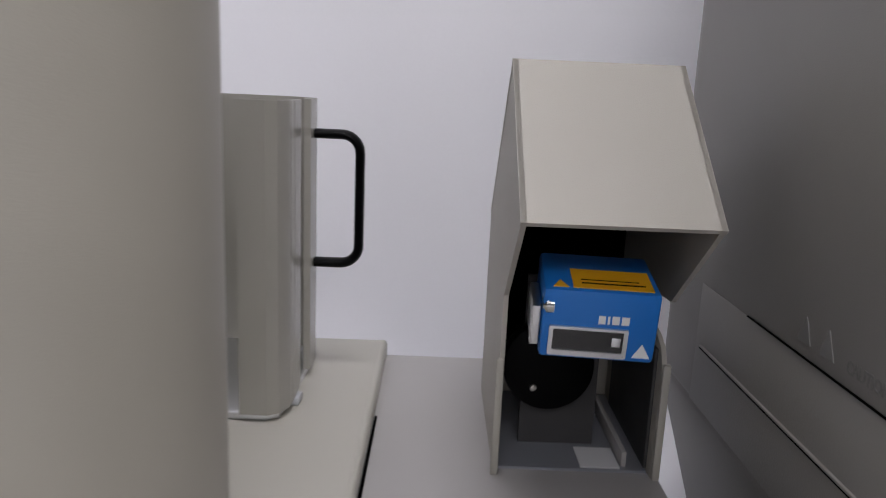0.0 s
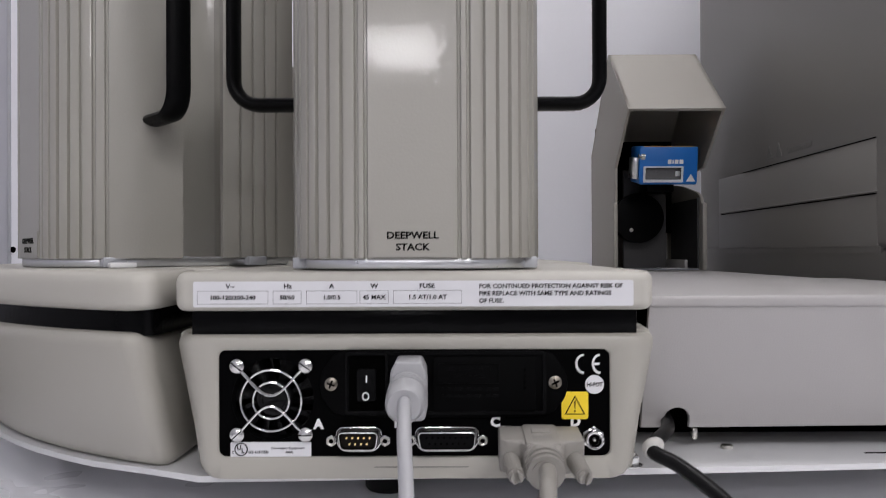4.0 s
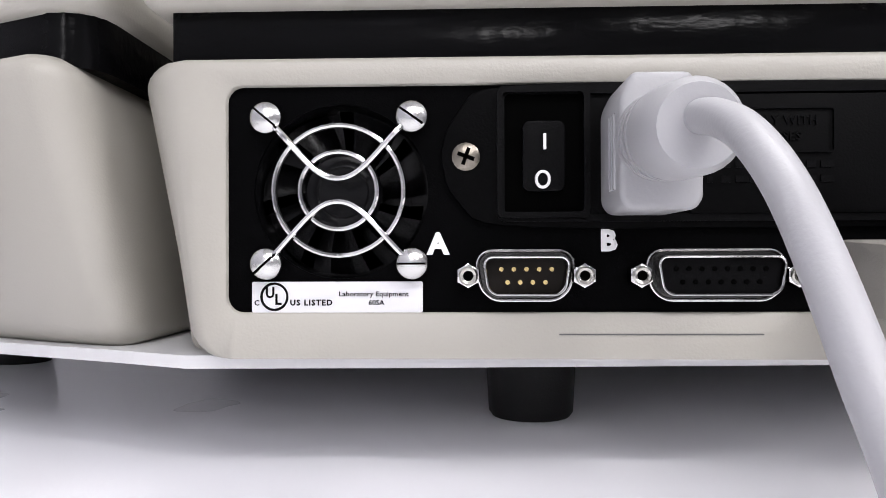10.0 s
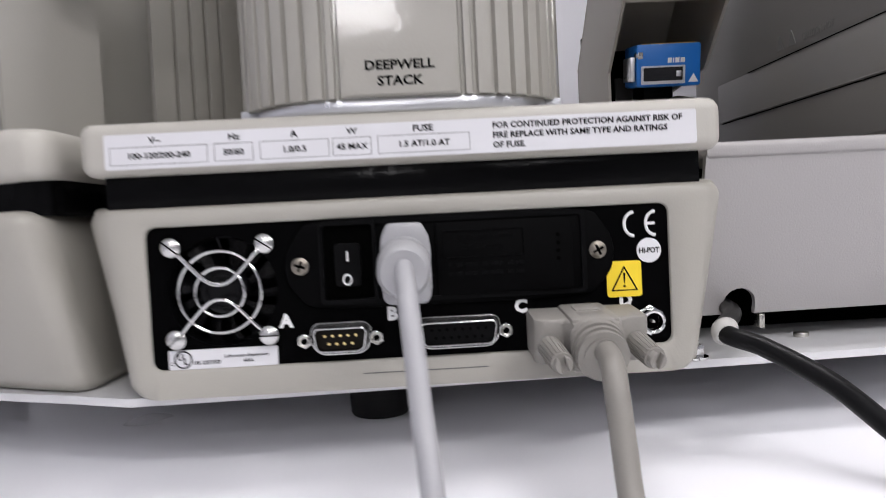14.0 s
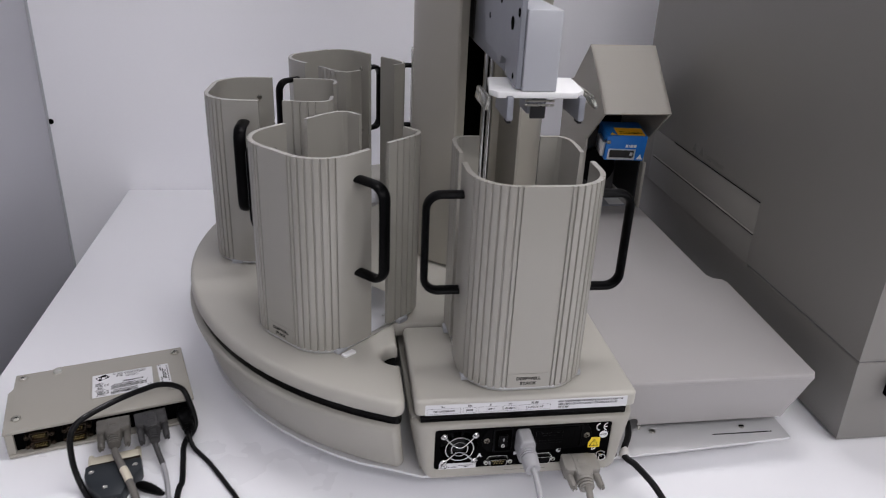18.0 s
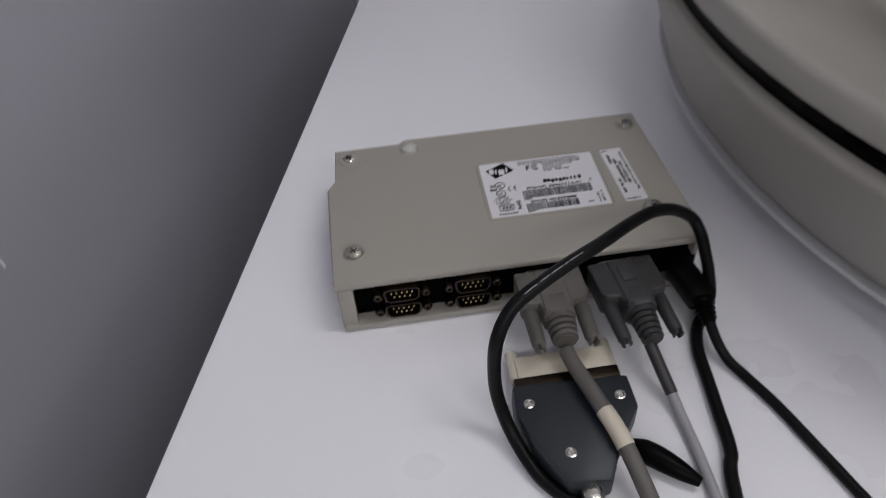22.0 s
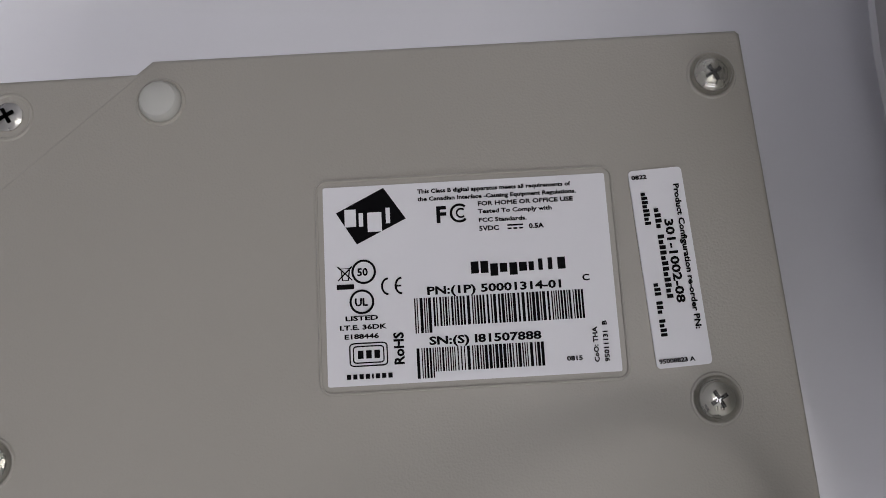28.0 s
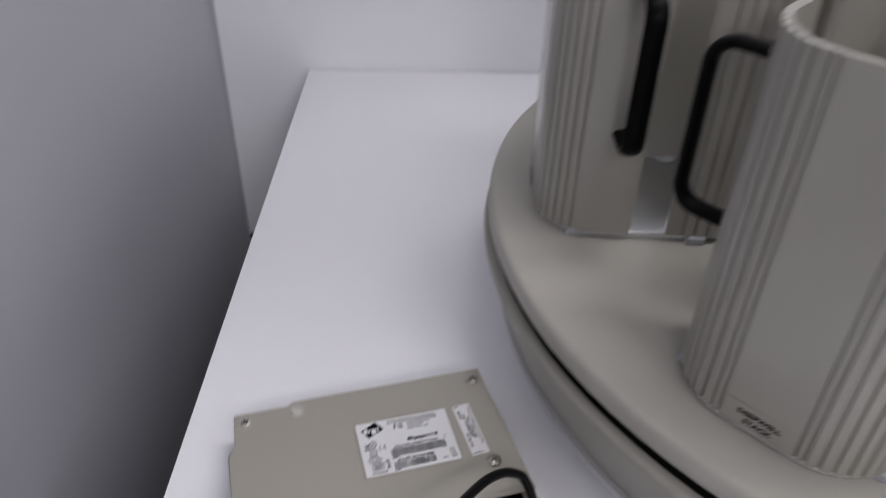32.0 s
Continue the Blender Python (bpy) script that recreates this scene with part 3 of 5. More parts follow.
inlet = part("mains_inlet", bm_prism(hexa, "y", -0.0016, 0.001, 0.0007, 2), "inlet_black", panel, "black mains inlet module with switch and fuse drawer")
part("inlet_ridge", frame_ring(round_rect(0.0345, 0.1285, 0.0590, 0.0884, 0.002), round_rect(0.0362, 0.1268, 0.0606, 0.0868, 0.0012), -0.0024, -0.0010), "black", inlet)
cross_screw(0.0278, 0.0733, -0.0017, 0.0031, inlet, 20)
cross_screw(0.1327, 0.0738, -0.0017, 0.0031, inlet, 65)
part("switch_well", frame_ring(round_rect(0.0346, 0.0546, 0.0598, 0.0883, 0.0014), round_rect(0.0357, 0.0533, 0.0611, 0.0870, 0.0010), -0.0036, -0.001), "black", inlet)
# Near-black floor gives the shallow switch well its recess shade.
part("well_dark_floor", bm_box(0.0356, 0.0534, -0.0018, 0.0, 0.0610, 0.0872, 0.0004), "void", inlet)
rk = bm_prism(round_rect(0.0400, 0.0492, 0.0655, 0.0806, 0.0016), "y", -0.0040, -0.0018, 0.0008, 3)
for v in rk.verts:
    if v.co.y < -0.0030:
        v.co.y += 0.0007 - 12.0 * (v.co.z - 0.0725) ** 2 - 0.05 * (v.co.z - 0.0725)
rocker = part("rocker", rk, "black", inlet, "black rocker switch marked I and O")
part("on_mark", bm_box(0.0444, 0.0450, -0.0050, -0.0034, 0.0744, 0.0778), "white_ink", rocker)
part("off_mark", bm_tube([(0.0443 + 0.0014 * math.cos(i * math.pi / 12), -0.0043, 0.0680 + 0.0017 * math.sin(i * math.pi / 12)) for i in range(24)], 0.00035, 6, True), "white_ink", rocker)
drawer = part("fuse_drawer", bm_prism(round_rect(0.0755, 0.1235, 0.0606, 0.0862, 0.0012), "y", -0.0031, -0.001, 0.0005, 2), "inlet_black", inlet, "black fuse drawer with raised lettering")
part("drawer_frame", frame_ring(round_rect(0.0782, 0.1065, 0.0735, 0.0832, 0.0008), round_rect(0.0785, 0.1062, 0.0738, 0.0829, 0.0006), -0.0036, -0.0028), "black", drawer)
lettering("raised_text", "USE ONLY WITH", 0.0019, (0.0924, -0.0031, 0.0796), (1, 0, 0), (0, 0, 1), "black", drawer, align="CENTER", depth=0.00035, spacing=1.1)
lettering("raised_text", "250V FUSES", 0.0019, (0.0924, -0.0031, 0.0762), (1, 0, 0), (0, 0, 1), "black", drawer, align="CENTER", depth=0.00035, spacing=1.1)
for i, z in enumerate((0.0703, 0.0672)):
    for k in range(9):
        w = 0.0012 + 0.0008 * ((k * 7 + i * 3) % 3)
        part("raised_mark", bm_box(0.0795 + k * 0.0030, 0.0795 + k * 0.0030 + w, -0.0034, -0.003, z, z + 0.0014), "black", drawer)
for z in (0.0800, 0.0772, 0.0744, 0.0716):
    part("pin_hole", bm_cyl((0.1185, -0.0033, z), (0.1185, -0.0030, z), 0.0007, seg=12), "void", drawer)


# serial ports
def d_outline(cx, cz, w, h, r=0.0022, n=4, slant=0.17):
    """A D-shaped outline, wider at the top."""
    return [(x + (z - cz) * slant * (1 if x > cx else -1), z) for x, z in round_rect(cx - w / 2, cx + w / 2, cz - h / 2, cz + h / 2, r, n)]


def d_port(cx, cz, w, pins, pitch, hole, male, parent, label):
    port = part("serial_port", frame_ring(d_outline(cx, cz, w + 0.0032, 0.0115, 0.004), d_outline(cx, cz, w - 0.0008, 0.0080, 0.002), -0.0009, 0.001), "port_steel", parent, label)
    part("rolled_rim", bm_tube([(x, -0.0009, z) for x, z in d_outline(cx, cz, w + 0.0026, 0.0109, 0.004, 6)], 0.00048, 10, True), "chrome", port)
    part("shell_lip", bm_tube([(x, -0.0055, z) for x, z in d_outline(cx, cz, w - 0.0006, 0.0080, 0.0021, 6)], 0.00032, 8, True), "chrome", port)
    part("shell", frame_ring(d_outline(cx, cz, w, 0.0086), d_outline(cx, cz, w - 0.0012, 0.0074, 0.0019), -0.0055, 0.001), "port_steel", port)
    part("insert", bm_prism(d_outline(cx, cz, w - 0.001, 0.0078, 0.0019), "y", -0.0015 if male else -0.0042, 0.001), "brown" if male else "black", port)
    for row, (n, z) in enumerate(((pins // 2 + 1, cz + 0.0014), (pins // 2, cz - 0.0014))):
        for i in range(n):
            x = cx + (i - (n - 1) / 2) * pitch
            if male:
                part("pin", bm_cyl((x, -0.0046, z), (x, 0.0, z), 0.0005, seg=10), "brass", port)
            else:
                part("socket", bm_cyl((x, -0.00445, z), (x, -0.0042, z), 0.00055, seg=10), "void", port)
    for s in (-1, 1):
        x = cx + s * hole / 2
        jack = part("jackscrew", bm_cyl((x, -0.0042, cz), (x, 0.0, cz), 0.0028, seg=6, bevel=0.0004), "chrome", port, "hexagonal jack screw")
        part("thread_ring", bm_lathe([(0.0021, 0.0), (0.0021, 0.0007), (0.0017, 0.0011), (0.0012, 0.0008), (0.0012, -0.0003), (0, -0.0003)], (x, -0.0042, cz), (0, -1, 0), 18), "zinc", jack)
        part("bore", bm_cyl((x, -0.0045, cz), (x, -0.0042, cz), 0.0011, seg=14), "void", jack)
    return port


d_port(0.0407, 0.0473, 0.0178, 9, 0.0027, 0.025, True, panel, "nine-pin serial port with gold pins")
d_port(0.0820, 0.0473, 0.0262, 15, 0.0027, 0.0333, False, panel, "fifteen-hole serial port")
for ch, x, z in (("A", 0.0195, 0.0522), ("B", 0.0572, 0.0528), ("C", 0.1025, 0.0530), ("D", 0.1400, 0.0531)):
    lettering("port_letter", ch, 0.0046, (x, -0.0002, z), (1, 0, 0), (0, 0, 1), "white_ink", panel, bold=0.07)
jack = part("round_jack", bm_cyl((0.1503, -0.0024, 0.0478), (0.1503, 0.001, 0.0478), 0.0056, seg=6, bevel=0.0005), "chrome", panel, "round barrel socket with a hexagonal nut")
part("barrel", bm_lathe([(0.0043, 0.0), (0.0043, 0.0046), (0.0038, 0.005), (0.0031, 0.0048), (0.0031, -0.002), (0, -0.002)], (0.1503, -0.0020, 0.0478), (0, -1, 0), 24), "chrome", jack)
part("bore", bm_cyl((0.1503, -0.0030, 0.0478), (0.1503, -0.0020, 0.0478), 0.003, seg=20), "void", jack)
part("centre_pin", bm_cyl((0.1503, -0.0060, 0.0478), (0.1503, -0.0020, 0.0478), 0.0006, seg=8), "zinc", jack)

# marks on the panel
lab = part("listing_label", bm_prism(round_rect(-0.0197, 0.0182, 0.0392, 0.0460, 0.0004), "y", -0.0009, -0.0003), "silver_label", panel, "silver label with safety listing")
part("ring_mark", bm_tube([(-0.0147 + 0.0029 * math.cos(i * math.pi / 16), -0.00095, 0.0427 + 0.0029 * math.sin(i * math.pi / 16)) for i in range(32)], 0.00028, 6, True), "ink", lab)
lettering("ring_letters", "U", 0.0024, (-0.0167, -0.00095, 0.0425), (1, 0, 0), (0, 0, 1), "ink", lab, wide=0.9, bold=0.04)
lettering("ring_letters", "L", 0.0024, (-0.0146, -0.00095, 0.0410), (1, 0, 0), (0, 0, 1), "ink", lab, wide=0.9, bold=0.04)
lettering("small_letters", "C", 0.0012, (-0.0192, -0.00095, 0.0408), (1, 0, 0), (0, 0, 1), "ink", lab)
lettering("label_text", "US LISTED", 0.0013, (-0.0112, -0.00095, 0.0408), (1, 0, 0), (0, 0, 1), "ink", lab, spacing=1.2, bold=0.04)
lettering("label_text", "Laboratory Equipment", 0.0011, (-0.0004, -0.00095, 0.0428), (1, 0, 0), (0, 0, 1), "ink", lab, wide=1.13, bold=0.015)
lettering("label_text", "60SA", 0.0011, (0.0062, -0.00095, 0.0409), (1, 0, 0), (0, 0, 1), "ink", lab, wide=1.1)
for x0, mid in ((0.1463, False), (0.1540, True)):
    arc = [(x0 + 0.0034 * math.cos(radians(90 + i * 10)) , -0.0003, 0.0822 + 0.0042 * math.sin(radians(90 + i * 10))) for i in range(19)]
    ce = bm_tube(arc, 0.0006, 6)
    if mid:
        bm_box(x0 - 0.0032, x0 - 0.0002, -0.0006, -0.0002, 0.0817, 0.0827, bm=ce)
    part("conformity_mark", ce, "white_ink", panel)
hp = part("round_sticker", bm_cyl((0.1513, -0.0008, 0.0726), (0.1513, -0.0003, 0.0726), 0.0044, seg=36), "white_label", panel, "round white test sticker")
lettering("sticker_text", "HI-POT", 0.0020, (0.1513, -0.00085, 0.0717), (1, 0, 0), (0, 0, 1), "ink", hp, align="CENTER", wide=0.82)
yl = part("warning_label", bm_prism(round_rect(0.1358, 0.1483, 0.0564, 0.0692, 0.0012), "y", -0.0008, -0.0003), "yellow", panel, "yellow square warning label with a black triangle")
tri = [(0.14205, 0.0676), (0.1469, 0.0586), (0.1372, 0.0586)]
tin = [(0.14205, 0.0665), (0.1461, 0.0590), (0.1380, 0.0590)]
part("triangle", frame_ring(tri, tin, -0.00095, -0.0007), "ink", yl)
ex = bm_prism([(0.14165, 0.0650), (0.14245, 0.0650), (0.1422, 0.0612), (0.1419, 0.0612)], "y", -0.00095, -0.0007)
part("exclamation", bm_cyl((0.14205, -0.00095, 0.0602), (0.14205, -0.0007, 0.0602), 0.00045, seg=12, bm=ex), "ink", yl)

# rating label on the front cover
rl = part("rating_label", bm_prism(round_rect(-0.0363, 0.1692, 0.1096, 0.1216, 0.0008), "y", -0.0032, -0.0024), "silver_label", base, "silver rating label with black print")
for txt, x in (("V~", -0.0190), ("Hz", 0.0079), ("A", 0.0285), ("W", 0.0484), ("FUSE", 0.0730)):
    lettering("rating_heading", txt, 0.0022, (x, -0.0033, 0.1183), (1, 0, 0), (0, 0, 1), "ink", rl, align="CENTER", wide=1.12)
for txt, x0, x1 in (("100-120/200-240", -0.0345, -0.0012), ("50/60", 0.0010, 0.0143), ("1.0/0.5", 0.0166, 0.0404), ("45 MAX", 0.0416, 0.0550), ("1.5 AT/1.0 AT", 0.0572, 0.0892)):
    part("rating_box", frame_ring(round_rect(x0, x1, 0.1110, 0.1172, 0.0002, 1), round_rect(x0 + 0.00018, x1 - 0.00018, 0.11118, 0.11702, 0.0002, 1), -0.0033, -0.0031), "grey_ink", rl)
    lettering("rating_text", txt, 0.0021, ((x0 + x1) / 2, -0.0033, 0.1131), (1, 0, 0), (0, 0, 1), "ink", rl, align="CENTER", wide=1.08)
for i, txt in enumerate(("FOR CONTINUED PROTECTION AGAINST RISK OF", "FIRE REPLACE WITH SAME TYPE AND RATINGS", "OF FUSE.")):
    lettering("fuse_notice", txt, 0.0021, (0.0972, -0.0033, 0.1181 - i * 0.0034), (1, 0, 0), (0, 0, 1), "ink", rl, wide=1.02)
bolt = part("bolt", bm_cyl((0.1725, 0.018, 0.0292), (0.1725, 0.018, 0.0345), 0.0042, seg=6, bevel=0.0005), "chrome", base, "hexagon bolt on the base plate")
part("washer", bm_cyl((0.1725, 0.018, 0.0292), (0.1725, 0.018, 0.0300), 0.006, seg=24), "chrome", bolt)
part("bolt_end", bm_cyl((0.1725, 0.018, 0.0345), (0.1725, 0.018, 0.0360), 0.0026, seg=16), "zinc", bolt)
# ---- stacks ----
def offset_curve(pts, d):
    out = []
    for i, p in enumerate(pts):
        a, b = Vector(pts[max(0, i - 1)]), Vector(pts[min(len(pts) - 1, i + 1)])
        t = (b - a).normalized()
        out.append((p[0] - t.y * d, p[1] + t.x * d))
    return out


def arc_length(curve):
    out = [0.0]
    for a, b in zip(curve, curve[1:]):
        out.append(out[-1] + math.hypot(b[0] - a[0], b[1] - a[1]))
    return out


def along(curve, ls, s):
    s = min(max(s, 0.0), ls[-1])
    for i in range(len(curve) - 1):
        if ls[i + 1] >= s:
            u = (s - ls[i]) / max(1e-9, ls[i + 1] - ls[i])
            t = (Vector(curve[i + 1]) - Vector(curve[i])).normalized()
            return (curve[i][0] + (curve[i + 1][0] - curve[i][0]) * u, curve[i][1] + (curve[i + 1][1] - curve[i][1]) * u), t
    return curve[-1], Vector((1, 0))


def ribbed(curve, ribs, groove, thick):
    """A thin extruded sheet whose outer side has grooves at the given lengths along it (outer side on the right hand)."""
    ls = arc_length(curve)
    marks = sorted(set([0.0, ls[-1]] + ls + [s + d for s in ribs for d in (-groove, -groove * 0.45, groove * 0.45, groove)]))
    outer = []
    for s in marks:
        if not 0 <= s <= ls[-1]:
            continue
        p, t = along(curve, ls, s)
        deep = 0.0019 if any(abs(s - q) < groove * 0.6 for q in ribs) else 0.0
        outer.append((p[0] - t.y * deep, p[1] + t.x * deep))
    return outer + offset_curve(curve, thick)[::-1]


def make_stack():
    """One open plate stack: a ribbed front shell with two bow handles, and two rear corner posts. It faces -y."""
    st = thing("plate_stack", (TX, TY - 0.2625, 0.1265), "grey-beige ribbed metal plate stack with two black bow handles", "plate stack", "stacks round the tower", turn=0)
    h0, h1 = 0.0055, 0.2165
    half = [(0.0, -0.0855), (0.0235, -0.0855), (0.030, -0.0848), (0.040, -0.0815), (0.049, -0.0755), (0.0565, -0.0675), (0.0615, -0.0580), (0.0645, -0.0480), (0.0655, -0.0380), (0.0655, -0.0150)]
    curve = [(-x, y) for x, y in half[:0:-1]] + half
    ls = arc_length(curve)
    mid = ls[len(half) - 1]
    ribs = [mid + s * d for s in (-1, 1) for d in (0.0225, 0.0270, 0.0345, 0.0420, 0.0495, 0.0570, 0.0645, 0.0715)]
    outline = ribbed(curve, ribs, 0.0012, 0.0052)
    part("front_shell", bm_prism(outline, "z", h0, h1), "stack", st, "ribbed curved front shell", shade=30)
    for s in (-1, 1):
        post = [(0.0635, 0.0130), (0.0652, 0.040), (0.0640, 0.0580), (0.0590, 0.0680), (0.0520, 0.0720), (0.0330, 0.0720)]
        o = ribbed(post, [0.012, 0.021, 0.030, 0.039], 0.0011, 0.0042)
        if s < 0:
            o = [(-x, y) for x, y in o]
        part("rear_post", bm_prism(o, "z", h0, h1), "stack", st, "ribbed rear corner post", shade=25)
        y = -0.033
        top, bot, xo = 0.1905, 0.0895, 0.1004
        rod = [(s * 0.064, y, top), (s * 0.078, y, top)]
        rod += [(s * (xo - 0.014 + 0.014 * math.sin(a)), y, top - 0.014 + 0.014 * math.cos(a)) for a in [math.pi / 2 * i / 7 for i in range(8)]]
        rod += [(s * (xo - 0.014 + 0.014 * math.cos(a)), y, bot + 0.014 - 0.014 * math.sin(a)) for a in [math.pi / 2 * i / 7 for i in range(8)]]
        rod += [(s * 0.078, y, bot), (s * 0.064, y, bot)]
        hd = part("handle", bm_tube(rod, 0.0038, 16, up=(0, 1, 0), flat=1.9), "black", st, "black plastic bow handle")
        for z in (top, bot):
            part("handle_screw", bm_lathe([(0.0038, 0), (0.0034, 0.0014), (0, 0.002)], (s * 0.0608, y, z), (-s, 0, 0), 14), "chrome", hd)
        for fx, fy in ((s * 0.0545, -0.055), (s * 0.060, 0.036)):
            part("locating_block", bm_box(fx - 0.008, fx + 0.008, fy - 0.007, fy + 0.007, 0.0002, 0.0062, 0.001), "arm", st, "pale grey plastic locating block")
    ring = [(x * 0.955, y * 0.975) for x, y in curve] + [(0.062, 0.03), (0.059, 0.064), (0.05, 0.069), (-0.05, 0.069), (-0.059, 0.064), (-0.062, 0.03)]
    part("foot_frame", bm_prism(ring, "z", 0.0003, 0.0058, 0.0012, 2, ends_only=True), "alu", st, "bright metal foot frame")
    pl = part("name_plate", bm_prism(round_rect(-0.0200, 0.0200, 0.0062, 0.0220, 0.0008), "y", -0.0862, -0.0854), "stack", st)
    lettering("name_text", "DEEPWELL", 0.0034, (0.0, -0.0863, 0.0150), (1, 0, 0), (0, 0, 1), "ink", pl, align="CENTER", wide=1.12, bold=0.04)
    lettering("name_text", "STACK", 0.0034, (0.0, -0.0863, 0.0094), (1, 0, 0), (0, 0, 1), "ink", pl, align="CENTER", wide=1.12, bold=0.04)
    return st


first = make_stack()
for turn, reach in ((-46.5, 0.2625), (-93.5, 0.2625), (-140.5, 0.272), (-180.4, 0.274)):
    a = radians(turn)
    copy_thing(first, pose(RX + reach * math.sin(a), RY - reach * math.cos(a), 0.1265, 0, 0, turn))

# ---- tower with gripper ----
CX, CY, CR = 0.0675, 0.360, 0.0855
tower = thing("stacker_tower", (CX, CY, 0.1265), "tall round beige column with a black vertical slot", "column")
out = [(CX + CR * math.cos(t), CY + CR * math.sin(t)) for t in [radians(-61 + i * 302 / 60) for i in range(61)]]
out += [(CX - 0.0385, CY - 0.0745), (CX - 0.0335, CY - 0.030), (CX - 0.0220, CY - 0.031), (CX - 0.0220, CY + 0.035), (CX + 0.0160, CY + 0.035), (CX + 0.0160, CY - 0.018), (CX + 0.0265, CY - 0.018), (CX + 0.0385, CY - 0.0745)]
part("column", bm_prism(out, "z", 0.1295, 0.95), "tower", tower)
# Near-black sheets stand in for the dark depth of the slot.
part("slot_dark_back", bm_box(CX - 0.0216, CX + 0.0156, CY + 0.032, CY + 0.0346, 0.135, 0.94), "void", tower)
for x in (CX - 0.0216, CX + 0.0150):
    part("slot_dark_side", bm_box(x, x + 0.0006, CY - 0.0145, CY + 0.032, 0.135, 0.94), "void", tower)
for x in (0.0635, 0.0705):
    part("guide_rod", bm_cyl((x, CY - 0.060, 0.135), (x, CY - 0.060, 0.94), 0.0028, seg=16), "chrome", tower, "bright steel guide rod")
part("column_foot", bm_cyl((CX, CY, 0.1268), (CX, CY, 0.1295), CR - 0.004, seg=48), "void", tower)

grip = thing("gripper_arm", (0.070, 0.13, 0.395), "grey and white gripper arm over the front stack", "gripper")
part("carriage", bm_box(0.0475, 0.0800, 0.300, 0.362, 0.4165, 0.52, 0.002), "black", grip, "black carriage on the rods")
beam = part("arm_beam", bm_box(0.0475, 0.0800, 0.130, 0.315, 0.4160, 0.560, 0.002), "motor", grip, "dark grey horizontal arm beam")
side = bm_prism([(0.058, 0.4165), (0.098, 0.4190), (0.106, 0.4330), (0.125, 0.4330), (0.132, 0.4240), (0.150, 0.4300), (0.205, 0.4340), (0.215, 0.4600), (0.245, 0.5000), (0.245, 0.600), (0.058, 0.600)], "x", 0.0420, 0.0472, 0.0008, 1)
mp = part("motor_plate", side, "motor", grip, "grey anodised motor plate with bolt holes")
for y, z, r in ((0.087, 0.469, 0.0062), (0.064, 0.481, 0.0042), (0.139, 0.484, 0.0042), (0.190, 0.462, 0.0030), (0.072, 0.425, 0.0030)):
    part("bolt_hole", bm_cyl((0.0421, y, z), (0.0417, y, z), r, seg=18), "void", mp)
part("arm_block", bm_box(0.0475, 0.0790, 0.055, 0.129, 0.4146, 0.4850, 0.0015), "arm", grip, "light grey vertical arm block")
part("gripper_plate", bm_prism([(0.0285, 0.118), (0.0200, 0.066), (0.0260, 0.055), (0.1000, 0.055), (0.1085, 0.066), (0.1120, 0.118)], "z", 0.4085, 0.4145, 0.0015, 2), "white_pla", grip, "white gripper plate")
for x0, x1, turn in ((0.0150, 0.0190, 8), (0.0340, 0.0400, 0), (0.1000, 0.1060, 0), (0.1100, 0.1140, -24)):
    fg = bm_box(x0, x1, 0.050, 0.100, 0.3990 if turn else 0.3890, 0.4110, 0.0012)
    if turn:
        piv = Matrix.Translation((x0, 0, 0.411))
        fg.transform(piv @ Matrix.Rotation(radians(turn), 4, "Y") @ piv.inverted())
    fin = part("finger", fg, "clear" if turn else "motor", grip, "clear plastic finger guard" if turn else "grey gripper finger")
    if not turn:
        part("finger_pad", bm_box(x0 + 0.001, x1 - 0.001, 0.052, 0.064, 0.3865, 0.3892, 0.0005), "rubber", fin)
for z in (0.3985, 0.3945):
    part("spring_bar", bm_cyl((0.060, 0.088, z), (0.088, 0.088, z), 0.0013, seg=12), "zinc", grip)
clamp = part("clamp", bm_box(0.0640, 0.0830, 0.096, 0.128, 0.3835, 0.4086, 0.002), "motor", grip, "grey clamp under the plate")
part("clamp_pad", bm_box(0.0670, 0.0820, 0.0930, 0.0962, 0.3800, 0.3925, 0.001), "dark_plug", clamp)
part("clamp_screw", bm_cyl((0.0735, 0.112, 0.3836), (0.0735, 0.112, 0.3815), 0.0050, seg=18), "void", clamp)

# ---- deck, reader hood and reader ----
deck = thing("instrument_deck", (0.29, 0.38, 0.0292), "pale grey powder-coated metal deck beside the stacker", "deck")
dk = [(0.186, 0.030), (0.186, 0.735), (0.388, 0.735), (0.388, 0.272), (0.393, 0.262), (0.404, 0.258), (0.408, 0.250), (0.402, 0.036), (0.398, 0.030)]
part("deck_top", bm_prism(dk, "z", 0.106, 0.1125, 0.0022, 3, ends_only=True), "deck", deck)
arch = [(0.2048 + 0.0070 * math.cos(radians(t)), 0.0450 + 0.0068 * math.sin(radians(t))) for t in range(0, 181, 15)]
fr = [(0.186, 0.0405), (0.186, 0.108), (0.400, 0.108), (0.386, 0.0420), (0.2118, 0.0405)] + arch + [(0.1978, 0.0405)]
fs = bm_prism(fr, "y", 0.031, 0.034)
for v in fs.verts:
    v.co.y += (0.108 - v.co.z) * 0.28
part("front_skirt", fs, "deck", deck, "slanting front skirt with an arched cable notch")
part("side_skirt", bm_box(0.384, 0.387, 0.056, 0.73, 0.045, 0.108), "deck", deck)
# Solid near-black box stands in for the shaded hollow under the deck.
part("under_deck_shade", bm_box(0.19, 0.38, 0.085, 0.72, 0.0295, 0.105), "void", deck, "near-black box for the shade under the deck")
part("rail_slot", bm_box(0.300, 0.372, 0.0390, 0.0404, 0.0290, 0.0295), "void", deck)
